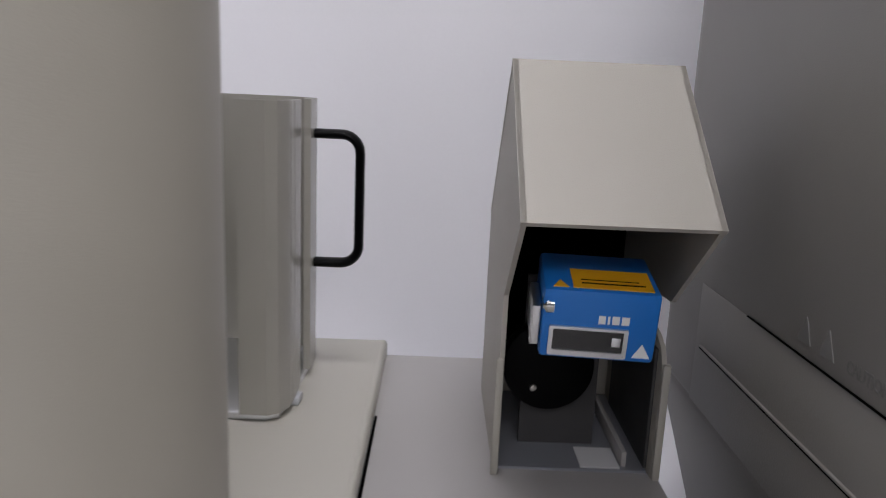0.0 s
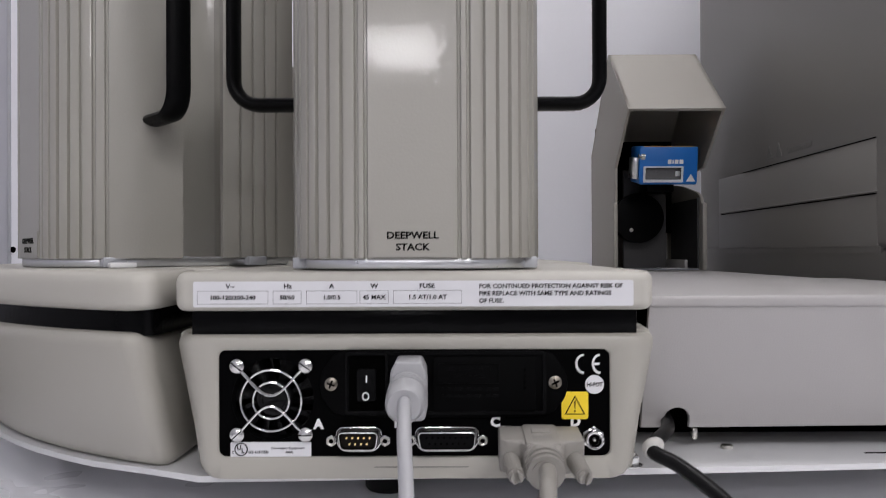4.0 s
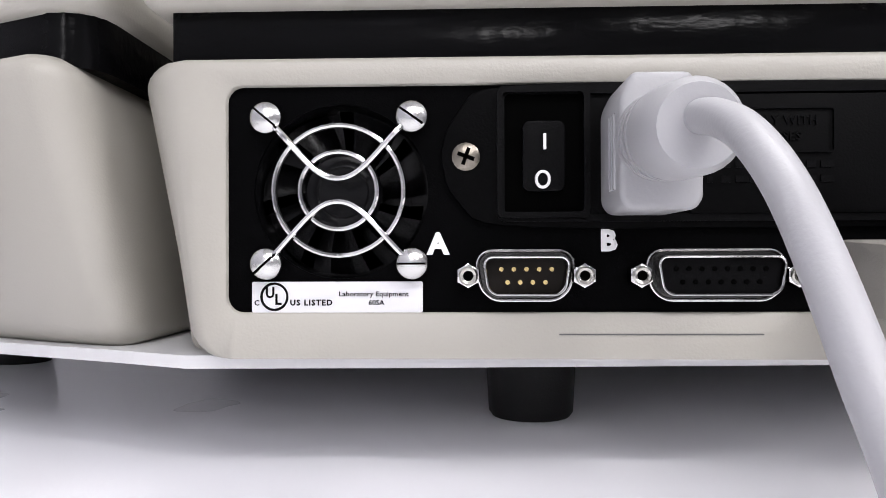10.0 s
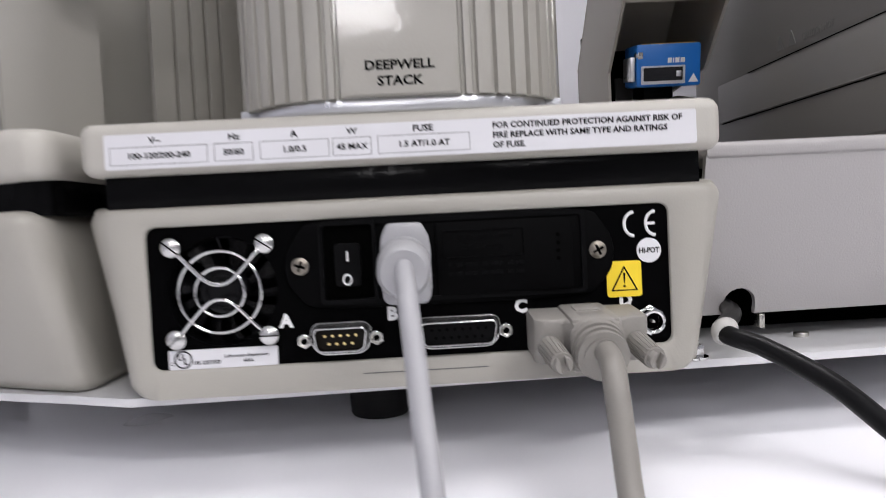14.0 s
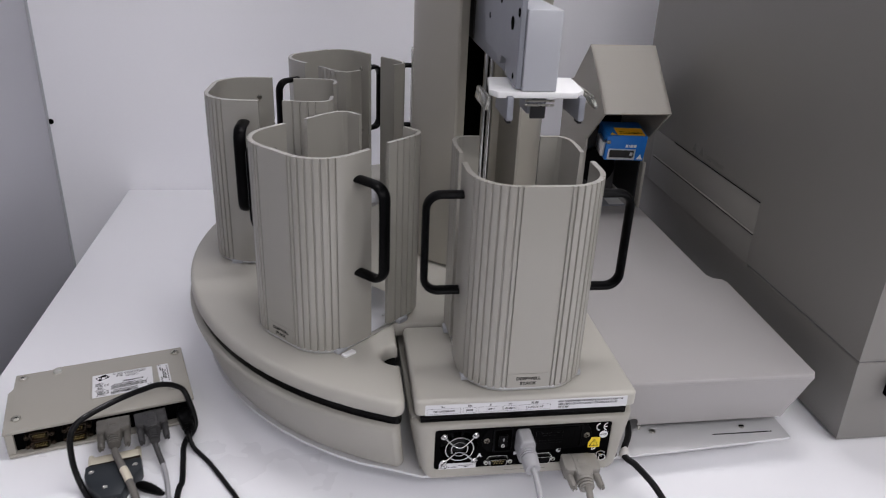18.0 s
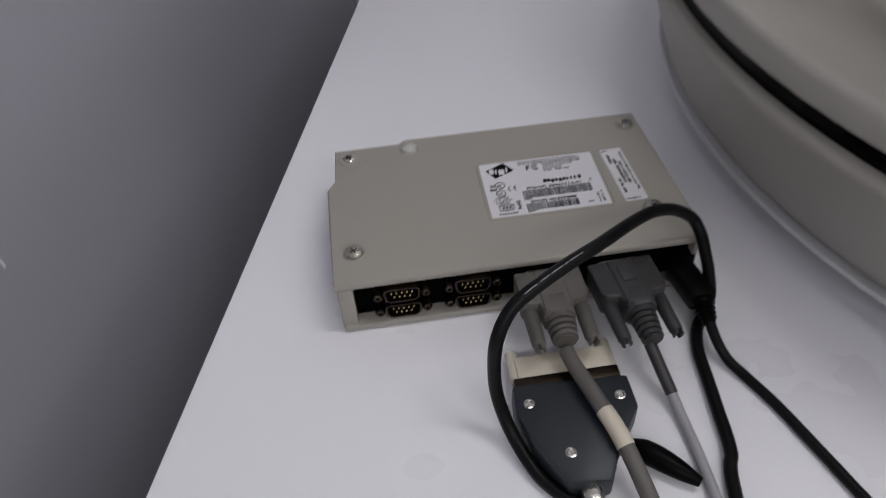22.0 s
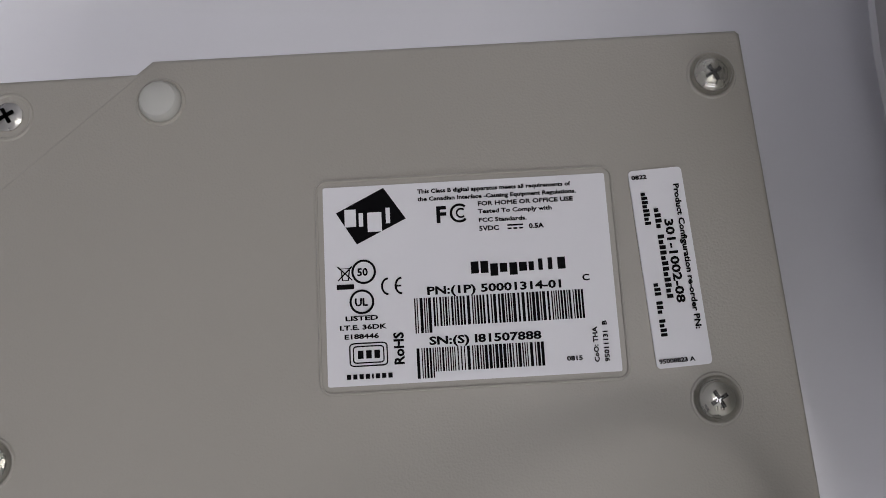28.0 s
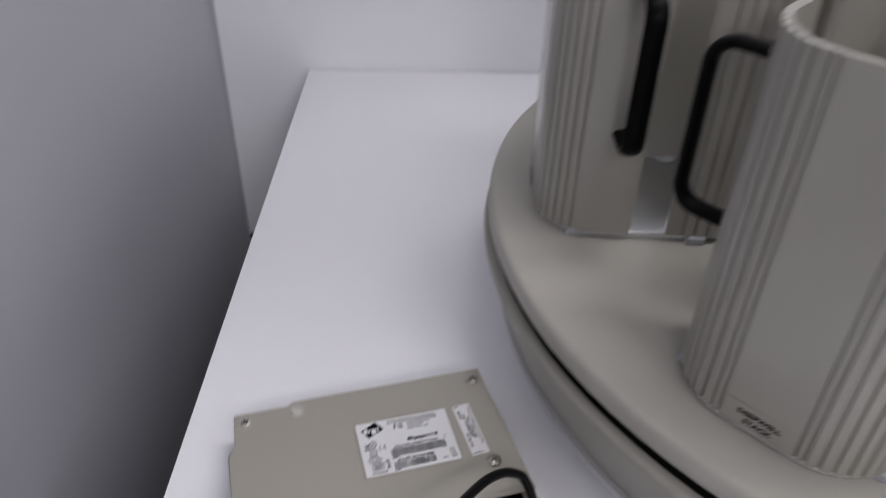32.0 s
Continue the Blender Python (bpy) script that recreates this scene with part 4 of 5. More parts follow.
for x in (0.232, 0.340):
    part("rail_screw", bm_cyl((x, 0.050, 0.0292), (x, 0.050, 0.0312), 0.0032, seg=14, bevel=0.0005), "zinc", deck)
part("lug", bm_box(0.2135, 0.2160, 0.049, 0.054, 0.0340, 0.0400, 0.0004), "zinc", deck)

HX0, HX1, HT = 0.2795, 0.3850, 0.003
hood = thing("reader_hood", (0.33, 0.59, 0.1125), "beige sheet-metal hood over a blue code reader", "hood")
side = [(0.524, 0.1128), (0.662, 0.1128), (0.662, 0.262), (0.5535, 0.3745), (0.4555, 0.2900), (0.5215, 0.2330)]
part("side_plate", bm_prism(side, "x", HX0, HX0 + HT), "hood", hood)
part("side_plate", bm_prism([(0.5215, 0.2330), (0.640, 0.2250), (0.662, 0.2250), (0.662, 0.262), (0.5535, 0.3745), (0.4555, 0.2900)], "x", HX1 - HT, HX1), "hood", hood)
part("bracket_plate", bm_prism([(0.524, 0.1128), (0.662, 0.1128), (0.662, 0.2245), (0.600, 0.2180), (0.540, 0.2050), (0.530, 0.2000), (0.524, 0.1900)], "x", HX1 - HT, HX1), "hood", hood, "low side bracket with a rounded top corner")
part("slope_plate", bm_prism([(0.5535, 0.3745), (0.4555, 0.2900), (0.4575, 0.2878), (0.5535, 0.3705)], "x", HX0 - 0.0004, HX1 + 0.0004), "hood", hood, "sloping front plate")
part("back_slope", bm_prism([(0.5535, 0.3745), (0.5535, 0.3705), (0.659, 0.2615), (0.662, 0.2625)], "x", HX0 - 0.0004, HX1 + 0.0004), "hood", hood)
part("back_plate", bm_box(HX0, HX1, 0.659, 0.662, 0.1128, 0.2625), "hood", hood)
# Near-black box puts the shade at the hood's back into colour.
part("inner_shade_box", bm_box(HX0 + 0.0035, HX1 - 0.0035, 0.640, 0.655, 0.16, 0.30), "void", hood)
for x0, x1 in ((HX0 - 0.002, HX0 + HT), (HX1 - HT, HX1 + 0.002)):
    part("edge_trim", bm_box(x0, x1, 0.5205, 0.5245, 0.1128, 0.192, 0.0012), "cream", hood, "pale folded edge")
part("floor_tray", bm_box(HX0 + 0.004, HX1 - 0.004, 0.53, 0.655, 0.1128, 0.1145), "motor", hood, "grey tray in the hood")
# Dark sheet deepens the shade along the hood's inner side.
part("side_shade_sheet", bm_box(HX1 - 0.0052, HX1 - 0.0032, 0.534, 0.638, 0.1150, 0.1980), "dark_plug", hood, "dark sheet for the shade inside the side plate")
part("tray_rail", bm_box(0.3650, 0.3685, 0.535, 0.65, 0.1145, 0.1250, 0.0005), "deck", hood)
part("white_card", bm_box(0.338, 0.364, 0.532, 0.560, 0.1146, 0.1152), "white_label", hood, "white card on the tray")

rd = thing("code_reader", (0.333, 0.53, 0.1145), "blue enamelled bar code reader under a sheet-metal hood", "code reader")
R = Matrix.Translation((0.3315, 0.500, 0.2390)) @ Matrix.Rotation(radians(9), 4, "X") @ Matrix.Rotation(radians(-4), 4, "Z")


def rbox(x0, x1, y0, y1, z0, z1, bevel=0.0):
    bm = bm_box(x0, x1, y0, y1, z0, z1, bevel)
    bm.transform(R)
    return bm


case = part("case", rbox(-0.033, 0.031, -0.026, 0.030, -0.026, 0.016, 0.0025), "blue", rd, "blue enamelled case")
part("top_label", rbox(-0.017, 0.027, -0.0225, 0.004, 0.0155, 0.0165), "orange", case, "amber warning label")
part("label_print", rbox(-0.012, 0.023, -0.017, -0.0155, 0.0162, 0.0167), "ink", case)
part("label_print", rbox(-0.012, 0.020, -0.012, -0.0110, 0.0162, 0.0167), "ink", case)
wt = bm_prism([(-0.028, -0.0225), (-0.0195, -0.0225), (-0.02375, -0.013)], "z", 0.0155, 0.0165)
wt.transform(R)
part("warning_triangle", wt, "orange", case)
wf = frame_ring(round_rect(-0.0285, 0.0150, -0.0235, -0.0055, 0.001), round_rect(-0.0262, 0.0127, -0.0203, -0.0072, 0.0008), -0.0275, -0.0255)
wf.transform(R)
part("window_frame", wf, "alu", case, "bright window frame")
part("window", rbox(-0.0264, 0.0128, -0.0266, -0.0258, -0.0205, -0.007), "glass", case, "dark glass window")
part("window_spot", rbox(0.0065, 0.0115, -0.0270, -0.0266, -0.0165, -0.0110, 0.0002), "alu", case)
for i, (w, x) in enumerate(((0.0038, -0.002), (0.0012, 0.0030), (0.0040, 0.0054), (0.0042, 0.0106))):
    part("maker_mark", rbox(x, x + w, -0.0265, -0.0258, -0.0030, 0.0018), "white_ink", case)
tr = bm_prism([(0.0185, -0.0225), (0.0285, -0.0225), (0.0235, -0.0140)], "y", -0.0265, -0.0258)
tr.transform(R)
part("corner_triangle", tr, "white_ink", case)
part("side_knob", bm_lathe([(0.006, 0), (0.006, 0.004), (0.0035, 0.006), (0, 0.006)], (0.303, 0.4805, 0.241), (-1, 0, 0), 18), "chrome", rd, "bright side knob")
part("clamp_plate", rbox(-0.0385, -0.0335, -0.0235, 0.010, -0.020, 0.004, 0.0008), "alu", rd)
part("swivel_disc", bm_cyl((0.3155, 0.552, 0.176), (0.3155, 0.566, 0.176), 0.0305, seg=36, bevel=0.001), "black", rd, "black swivel disc")
part("disc_screw", bm_lathe([(0.0025, 0), (0.002, 0.0012), (0, 0.0016)], (0.306, 0.552, 0.161), (0, -1, 0), 14), "zinc", rd)
part("stand_plate", bm_box(0.300, 0.352, 0.566, 0.571, 0.1145, 0.235), "dark_plug", rd, "dark grey stand plate")
part("neck", bm_box(0.318, 0.350, 0.525, 0.566, 0.205, 0.228, 0.002), "black", rd)

# ---- large instrument ----
IX = 0.430
ins = thing("analyser", (0.75, 0.35, 0.0), "tall grey-beige laboratory analyser with grooved panels", "analyser")
def body_plan(x0, x1, y0, y1, r):
    """A plan with a large round corner at the back beside the deck."""
    arc = [(x0 + r + r * math.cos(radians(a)), y1 - r + r * math.sin(radians(a))) for a in range(180, 89, -9)]
    return [(x0, y0), *arc, (x1, y1), (x1, y0)]


part("upper_body", bm_prism(body_plan(IX, 1.15, 0.012, 0.700, 0.040), "z", 0.1368, 0.95, 0.005, 3, ends_only=True), "instr", ins)
lowb = loft([(0.466, 0.048), (1.11, 0.048), (1.11, 0.66), (0.466, 0.66)], 0.002, [(IX + 0.002, 0.014), (1.148, 0.014), (1.148, 0.688), (IX + 0.002, 0.688)], 0.1355, 0.004)
part("lower_body", lowb, "instr", ins)
part("seam", bm_box(IX + 0.004, 1.14, 0.016, 0.250, 0.1352, 0.1378), "grey_ink", ins)
part("seam_cover", bm_box(IX + 0.0012, 1.14, 0.250, 0.655, 0.1330, 0.1400), "instr", ins)
part("service_panel", bm_box(IX - 0.0004, IX + 0.01, 0.252, 0.600, 0.1385, 0.2262, 0.0003), "instr", ins, "flat service panel with grooves")
part("groove", bm_box(IX - 0.0014, IX + 0.004, 0.252, 0.590, 0.1806, 0.1815), "void", ins)
part("groove", bm_box(IX - 0.0012, IX + 0.004, 0.252, 0.520, 0.2262, 0.2269), "void", ins)
part("groove_lip", bm_box(IX - 0.0022, IX + 0.002, 0.251, 0.590, 0.1822, 0.1836, 0.0005), "instr", ins)
for y in (0.451, 0.428):
    t1 = [(y - 0.007, 0.234), (y + 0.007, 0.234), (y, 0.248)]
    part("triangle_mark", bm_prism(t1, "x", IX - 0.0006, IX + 0.001), "faint_ink", ins)
lettering("caution_text", "CAUTION HOT", 0.0065, (IX - 0.0004, 0.410, 0.2340), (0, -1, 0), (0, 0, 1), "faint_ink", ins, wide=0.85)
paper = part("paper_notice", bm_box(IX - 0.0012, IX - 0.0002, 0.545, 0.640, 0.474, 0.60), "white_label", ins, "white paper notice")
vent = part("front_vent", bm_box(0.478, 0.515, 0.0105, 0.0200, 0.090, 0.1240, 0.001), "void", ins, "black louvred front vent")
for i in range(6):
    z = 0.093 + i * 0.0052
    part("louvre", bm_box(0.480, 0.513, 0.0095, 0.0108, z, z + 0.0024, 0.0004), "dark_plug", vent)
# ---- cables at the stacker ----
cord = thing("mains_cord", (0.066, -0.03, 0.0), "pale grey mains cord plugged into the stacker", "power cord")
PX, PZ = 0.0650, 0.0735
pb = bm_prism([(PX + x * 0.43, PZ + z * 0.5) for x, z in ((-0.0185, 0.017), (-0.0130, 0.0265), (0.0130, 0.0265), (0.0185, 0.017), (0.0185, -0.0225), (0.0145, -0.0265), (-0.0145, -0.0265), (-0.0185, -0.0225))], "y", -0.0225, -0.0010, 0.0018, 3)
plug = part("plug", pb, "plug", cord, "pale grey moulded mains plug")
for i in range(3):
    for s in (-1, 1):
        part("grip_rib", bm_box(PX + s * 0.00795 - 0.0004, PX + s * 0.00795 + 0.0004, -0.018 + i * 0.0024, -0.0166 + i * 0.0024, PZ - 0.009, PZ + 0.006, 0.0003), "plug", plug)
part("strain_relief", bm_lathe([(0.0084, 0.0), (0.0084, 0.0028), (0.0074, 0.0030), (0.0074, 0.0040), (0.0085, 0.0042), (0.0085, 0.0058), (0.0074, 0.0060), (0.0074, 0.0070), (0.0085, 0.0072), (0.0085, 0.0088), (0.0075, 0.0090), (0.0075, 0.0100), (0.0085, 0.0102), (0.0084, 0.012), (0.0080, 0.0225), (0.0068, 0.0245), (0, 0.0245)], (PX - 0.0004, -0.0220, PZ + 0.0006), (0.0, -1, -0.08), 32), "plug", plug)
part("cable", bm_tube(smooth_path([(PX - 0.0002, -0.044, PZ + 0.0004), (0.0650, -0.052, 0.0724), (0.0655, -0.0610, 0.0692), (0.0659, -0.0685, 0.0646), (0.0665, -0.0745, 0.0590), (0.0671, -0.0793, 0.0528), (0.0676, -0.0838, 0.0462), (0.0682, -0.0880, 0.0392), (0.0690, -0.0925, 0.0318), (0.0698, -0.0975, 0.0225), (0.0706, -0.1035, 0.0125), (0.0718, -0.114, 0.0052), (0.074, -0.15, 0.0034), (0.083, -0.33, 0.0034), (0.10, -0.60, 0.0034)], 8), 0.00285, 20), "cord", cord)


def d_hood(parent, m, wide, high, deep, material, screw_len=0.022, relief=0.0075, rings=4, ridges=20, lean=(0, 3.5)):
    """A moulded D-sub hood along -y from the origin, with thumbscrews and a ringed cable relief."""
    def put(name, bm, mm, par, label=""):
        bm.transform(m)
        return part(name, bm, mm, par, label)

    w, h = wide / 2, high / 2
    shell = put("connector_shell", bm_prism(d_outline(0, 0, wide * 0.62, high * 0.62), "y", -0.004, 0.002), "zinc", parent)
    out = [(-w, 0), (w, 0), (w, -deep * 0.66), (w * 0.88, -deep * 0.74), (w * 0.50, -deep * 0.76), (w * 0.40, -deep), (-w * 0.40, -deep), (-w * 0.50, -deep * 0.76), (-w * 0.88, -deep * 0.74), (-w, -deep * 0.66)]
    body_ = put("hood", bm_prism(out, "z", -h * 0.86, h * 0.86, 0.0012, 2), material, parent, "moulded connector hood")
    put("hood_rib", bm_box(-w * 0.42, w * 0.42, -deep * 0.96, -0.001, -h, h, 0.0014), material, body_)
    put("hood_boss", bm_prism([(-w * 0.46, -h * 0.55), (-w * 0.46, h * 0.55), (-w * 0.26, h * 1.02), (w * 0.26, h * 1.02), (w * 0.46, h * 0.55), (w * 0.46, -h * 0.55), (w * 0.26, -h * 1.02), (-w * 0.26, -h * 1.02)], "y", -deep * 1.02, -deep * 0.62, 0.0008, 1), material, body_)
    put("hood_window", bm_box(-w * 0.22, w * 0.22, -deep * 0.52, -deep * 0.22, h * 0.96, h + 0.0005, 0.0003), material, body_)
    for s in (-1, 1):
        x = s * w * 0.76
        tilt = pose(x, -deep * 0.70, -h * 0.15, lean[1], 0, lean[0])
        sc = bm_lathe([(0.0034, 0), (0.0038, 0.001), (0.0033, screw_len * 0.86), (0.0028, screw_len - 0.0024), (0, screw_len - 0.0024)], (0, 0, 0), (0, -1, 0), 20)
        sc.transform(tilt)
        ts = put("thumbscrew", sc, material, body_, "knurled thumbscrew")
        for k in range(ridges):
            a = 2 * math.pi * k / ridges
            kn = bm_box(0.0030, 0.0039, -screw_len * 0.82, -0.002, -0.00033, 0.00033)
            for v in kn.verts:
                v.co.x += (v.co.y + 0.002) / screw_len * 0.0005
            kn.transform(tilt @ Matrix.Rotation(a, 4, "Y"))
            put("knurl", kn, material, ts)
        for k in (0, 1):
            lug = bm_prism([(0.0028 * math.cos(radians(q)), 0.0028 * math.sin(radians(q))) for q in range(-70, 71, 20)], "y", -screw_len, -screw_len + 0.003, 0.0003, 1)
            lug.transform(tilt @ Matrix.Rotation(math.pi * k + s * 0.3, 4, "Y"))
            put("slot_lug", lug, material, ts)
    prof = [(0, 0), (relief * 1.12, 0)]
    for i in range(rings):
        y0 = 0.001 + i * 0.0032
        r = relief * (1.1 - 0.05 * i)
        prof += [(r, y0), (r, y0 + 0.0020), (r * 0.76, y0 + 0.0021), (r * 0.76, y0 + 0.0031)]
    prof += [(relief * 0.78, 0.001 + rings * 0.0032), (0, 0.001 + rings * 0.0032)]
    put("cable_relief", bm_lathe(prof, (0, -deep * 0.97, 0), (0, -1, -0.15), 28), material, body_, "ringed cable relief")
    return body_


gc = thing("serial_cable", (0.1245, -0.03, 0.0), "warm grey serial cable with a thumbscrew connector", "cable")
d_hood(gc, pose(0.1240, -0.006, 0.0475, 3, 0, -2), 0.0368, 0.0170, 0.031, "grey_plug", 0.0180, 0.0078, 3, lean=(7, 7.5))
part("cable", bm_tube(smooth_path([(0.1232, -0.040, 0.0462), (0.1228, -0.050, 0.0455), (0.1214, -0.0600, 0.0438), (0.1206, -0.0655, 0.0390), (0.1207, -0.0680, 0.0320), (0.1207, -0.0712, 0.0235), (0.1206, -0.077, 0.0120), (0.1212, -0.088, 0.0048), (0.126, -0.13, 0.0036), (0.134, -0.25, 0.0036), (0.15, -0.60, 0.0036)], 8), 0.0035, 18), "grey_cable", gc)
bc = thing("black_lead", (0.215, -0.02, 0.0), "black round cable leaving under the deck", "cable")
part("cable", bm_tube(smooth_path([(0.205, 0.075, 0.043), (0.1960, 0.035, 0.0435), (0.1793, 0.004, 0.0410), (0.1880, -0.010, 0.0370), (0.2005, -0.029, 0.0280), (0.2105, -0.047, 0.0155), (0.2190, -0.064, 0.0058), (0.230, -0.10, 0.0037), (0.27, -0.30, 0.0037), (0.32, -0.60, 0.0037)], 8), 0.0035, 16), "black_cable", bc)
part("grommet", bm_tube(smooth_path([(0.1835, 0.010, 0.0418), (0.1797, 0.0045, 0.0411), (0.1793, 0.0005, 0.0402)], 4), [0.0036, 0.0041, 0.0045, 0.0047, 0.0048, 0.0048, 0.0046, 0.0043, 0.0039], 20), "grommet", bc, "white plastic grommet")

# ---- port box with its cables ----
BW, BD, BH, YAW = 0.1865, 0.1215, 0.034, 15.0
ca, sa = math.cos(radians(YAW)), math.sin(radians(YAW))
pbx = thing("port_box", (-0.4652, 0.0960, 0.0), "beige plastic multi-port serial box lying on the bench", "port box", turn=YAW)
# its own x runs along the front edge, y to the back
def box_outline(g):
    return [(-0.0080 + g, 0.0068 + g), (BW + 0.001 - g, 0.0068 + g), (BW - 0.0030 - g, BD - 0.0010), (BW - 0.0040 - g, BD - g), (0.0395, BD + 0.001 - g), (0.0355, BD - 0.0022 - g), (-0.0032 + g, BD - 0.0022 - g), (-0.0040 + g, 0.091), (-0.0088 + g, 0.083)]
part("top_shell", bm_prism(box_outline(0.0), "z", BH - 0.0045, BH - 0.00015, 0.0014, 3, ends_only=True), "box", pbx, "beige top shell")
face = [(x + (0.0004 if x < 0.05 else -0.0004), y + (0.0004 if y < 0.05 else -0.0004)) for x, y in box_outline(0.0)]
part("top_face", bm_prism(face[:5] + [face[-1]], "z", BH - 0.0030, BH, 0.0010, 3, ends_only=True), "box", pbx, "flat top with a crease across one corner")
part("back_wall", bm_box(-0.003, BW - 0.0065, BD - 0.011, BD - 0.0085, 0.0012, BH - 0.004, 0.0006), "box", pbx)
part("side_wall", bm_box(-0.0066, -0.0040, 0.0066, 0.081, 0.0012, BH - 0.004, 0.0006), "box", pbx)
part("side_wall", bm_box(BW - 0.0062, BW - 0.0036, 0.0066, BD - 0.009, 0.0012, BH - 0.004, 0.0006), "box", pbx)
part("bottom_shell", bm_box(-0.0060, BW, 0.0042, BD - 0.008, 0.0008, 0.0050, 0.0012), "box", pbx)
part("front_post", bm_box(-0.0066, 0.0015, 0.0060, 0.0120, 0.0045, BH - 0.004, 0.0006), "box", pbx)
part("front_panel", bm_box(0.0005, BW - 0.0025, 0.0125, 0.0140, 0.0045, BH - 0.004), "panel", pbx, "dark connector wall")


def small_port(x, z, parent):
    def mv(bm):
        bm.transform(Matrix.Translation((x, 0.0125, z)))
        return bm
    p = part("serial_port", mv(frame_ring(d_outline(0, 0, 0.0185, 0.0096, 0.003), d_outline(0, 0, 0.0165, 0.0080, 0.002), -0.0075, 0.001)), "dull_port", parent, "dark nine-pin serial port with shade in its metal")
    part("insert", mv(bm_prism(d_outline(0, 0, 0.0170, 0.0082, 0.002), "y", -0.0008, 0.0008)), "void", p)
    for n, zz in ((5, 0.0014), (4, -0.0014)):
        for i in range(n):
            xx = (i - (n - 1) / 2) * 0.0027
            part("pin", mv(bm_cyl((xx, -0.0068, zz), (xx, 0.0, zz), 0.0005, seg=8)), "brass", p)
    for s in (-1, 1):
        part("jackscrew", mv(bm_lathe([(0.0026, 0), (0.0026, 0.0085), (0.0020, 0.0092), (0.0011, 0.0090), (0.0011, 0.0075), (0, 0.0075)], (s * 0.0125, 0.001, 0), (0, -1, 0), 6)), "dull_port", p)
    return p


for x in (0.0260, 0.0630):
    for z in (0.0230, 0.0112):
        small_port(x, z, pbx)
for x in (0.1005, 0.1385):
    small_port(x, 0.0112, pbx)
part("data_socket", bm_box(0.1690, 0.1820, 0.0060, 0.0135, 0.0100, 0.0220, 0.0005), "black", pbx, "square black data socket")


def bx(px, py):
    """World x, y of a spot on the box, into the box's own metres."""
    dx, dy = px + 0.4665, py - 0.0945
    return dx * ca + dy * sa, -dx * sa + dy * ca


def box_screw(x, y, clear, bare, parent):
    top = BH - (0.00015 if bare else 0.0)
    part("screw_well", bm_lathe([(0.0061, 0.0), (0.0058, 0.00035), (0.0054, 0.00035), (0.0051, 0.0001), (0, 0.0001)], (x, y, top), seg=28), "box", parent)
    if not clear:
        s = part("screw", bm_lathe([(0.0036, 0), (0.0036, 0.0004), (0.0028, 0.0009), (0, 0.0012)], (x, y, top + 0.0001), seg=24), "zinc", parent, "cross-head screw in the shell")
        c = bm_box(-0.0020, 0.0020, -0.0004, 0.0004, -0.0003, 0.0004)
        bm_box(-0.0004, 0.0004, -0.0020, 0.0020, -0.0003, 0.0004, bm=c)
        c.transform(Matrix.Translation((x, y, top + 0.0012)) @ Matrix.Rotation(0.5, 4, "Z"))
        part("cross", c, "void", s)
    else:
        part("pale_disc", bm_cyl((x, y, top), (x, y, BH + 0.0004), 0.0040, seg=24), "white_label", parent)
    if not bare:
        part("clear_bumper", bm_lathe([(0.0052, 0.0002), (0.0050, 0.0014), (0.0042, 0.0023), (0.0020, 0.0028), (0, 0.0029)], (x, y, top), seg=28), "milky" if clear else "clear", parent, "clear rubber bumper")


for px, py, clear, bare in ((-0.326, 0.246, False, False), (-0.314, 0.170, False, False), (-0.490, 0.202, False, True), (-0.4703, 0.1237, False, False), (-0.455, 0.213, True, False)):
    x, y = bx(px, py)
    box_screw(x, y, clear, bare, pbx)

# big label: its axes start at its lower left corner
LX, LY = bx(-0.400, 0.155)
LW, LH, LT = 0.0664, 0.0462, 0.0003
LROT = Matrix.Translation((LX, LY, BH)) @ Matrix.Rotation(radians(-0.3), 4, "Z")


def flat(name, bm, material, parent, label=""):
    bm.transform(LROT)
    return part(name, bm, material, parent, label, shade=0)


def ltext(text, size, u, v, parent, wide=1.0, align="LEFT", rot=0, material="ink", spacing=1.0):
    """Text on the label; u, v in shares of its width and height from its lower left."""
    p = LROT @ Vector((u * LW, v * LH, LT * 2.0))
    r3 = (LROT.to_3x3() @ Matrix.Rotation(radians(rot), 3, "Z"))
    return lettering("label_text", text, size, p, r3 @ Vector((1, 0, 0)), r3 @ Vector((0, 1, 0)), material, parent, wide=wide, align=align, depth=0.00004, spacing=spacing, bold=0.045)


def lbars(u0, u1, v, h, parent, words, material="ink", up=False):
    """Plain bars in place of writing."""
    bm = bmesh.new()
    total = sum(words) + 0.5 * (len(words) - 1)
    s = u0
    for w in words:
        e = s + (u1 - u0) * w / total
        if up:
            bm_box(v * LW, (v + h) * LW, s * LH, e * LH, LT * 1.6, LT * 2.0, bm=bm)
        else:
            bm_box(s * LW, e * LW, v * LH, (v + h) * LH, LT * 1.6, LT * 2.0, bm=bm)
        s = e + (u1 - u0) * 0.5 / total
    return flat("print_bar", bm, material, parent)


part("label_recess", (lambda b: (b.transform(LROT), b)[1])(bm_prism(round_rect(-0.0017, LW + 0.0017, -0.0017, LH + 0.0017, 0.0025), "z", 0.00002, 0.00012)), "box", pbx)
flat("label_rim", bm_tube([(x, y, 0.0002) for x, y in round_rect(-0.0016, LW + 0.0016, -0.0016, LH + 0.0016, 0.0025)], 0.00035, 6, True), "box", pbx)
big = flat("info_label", bm_prism(round_rect(0, LW, 0, LH, 0.0005), "z", 0.0, LT * 1.6), "white_label", pbx, "white printed information label with bar codes")
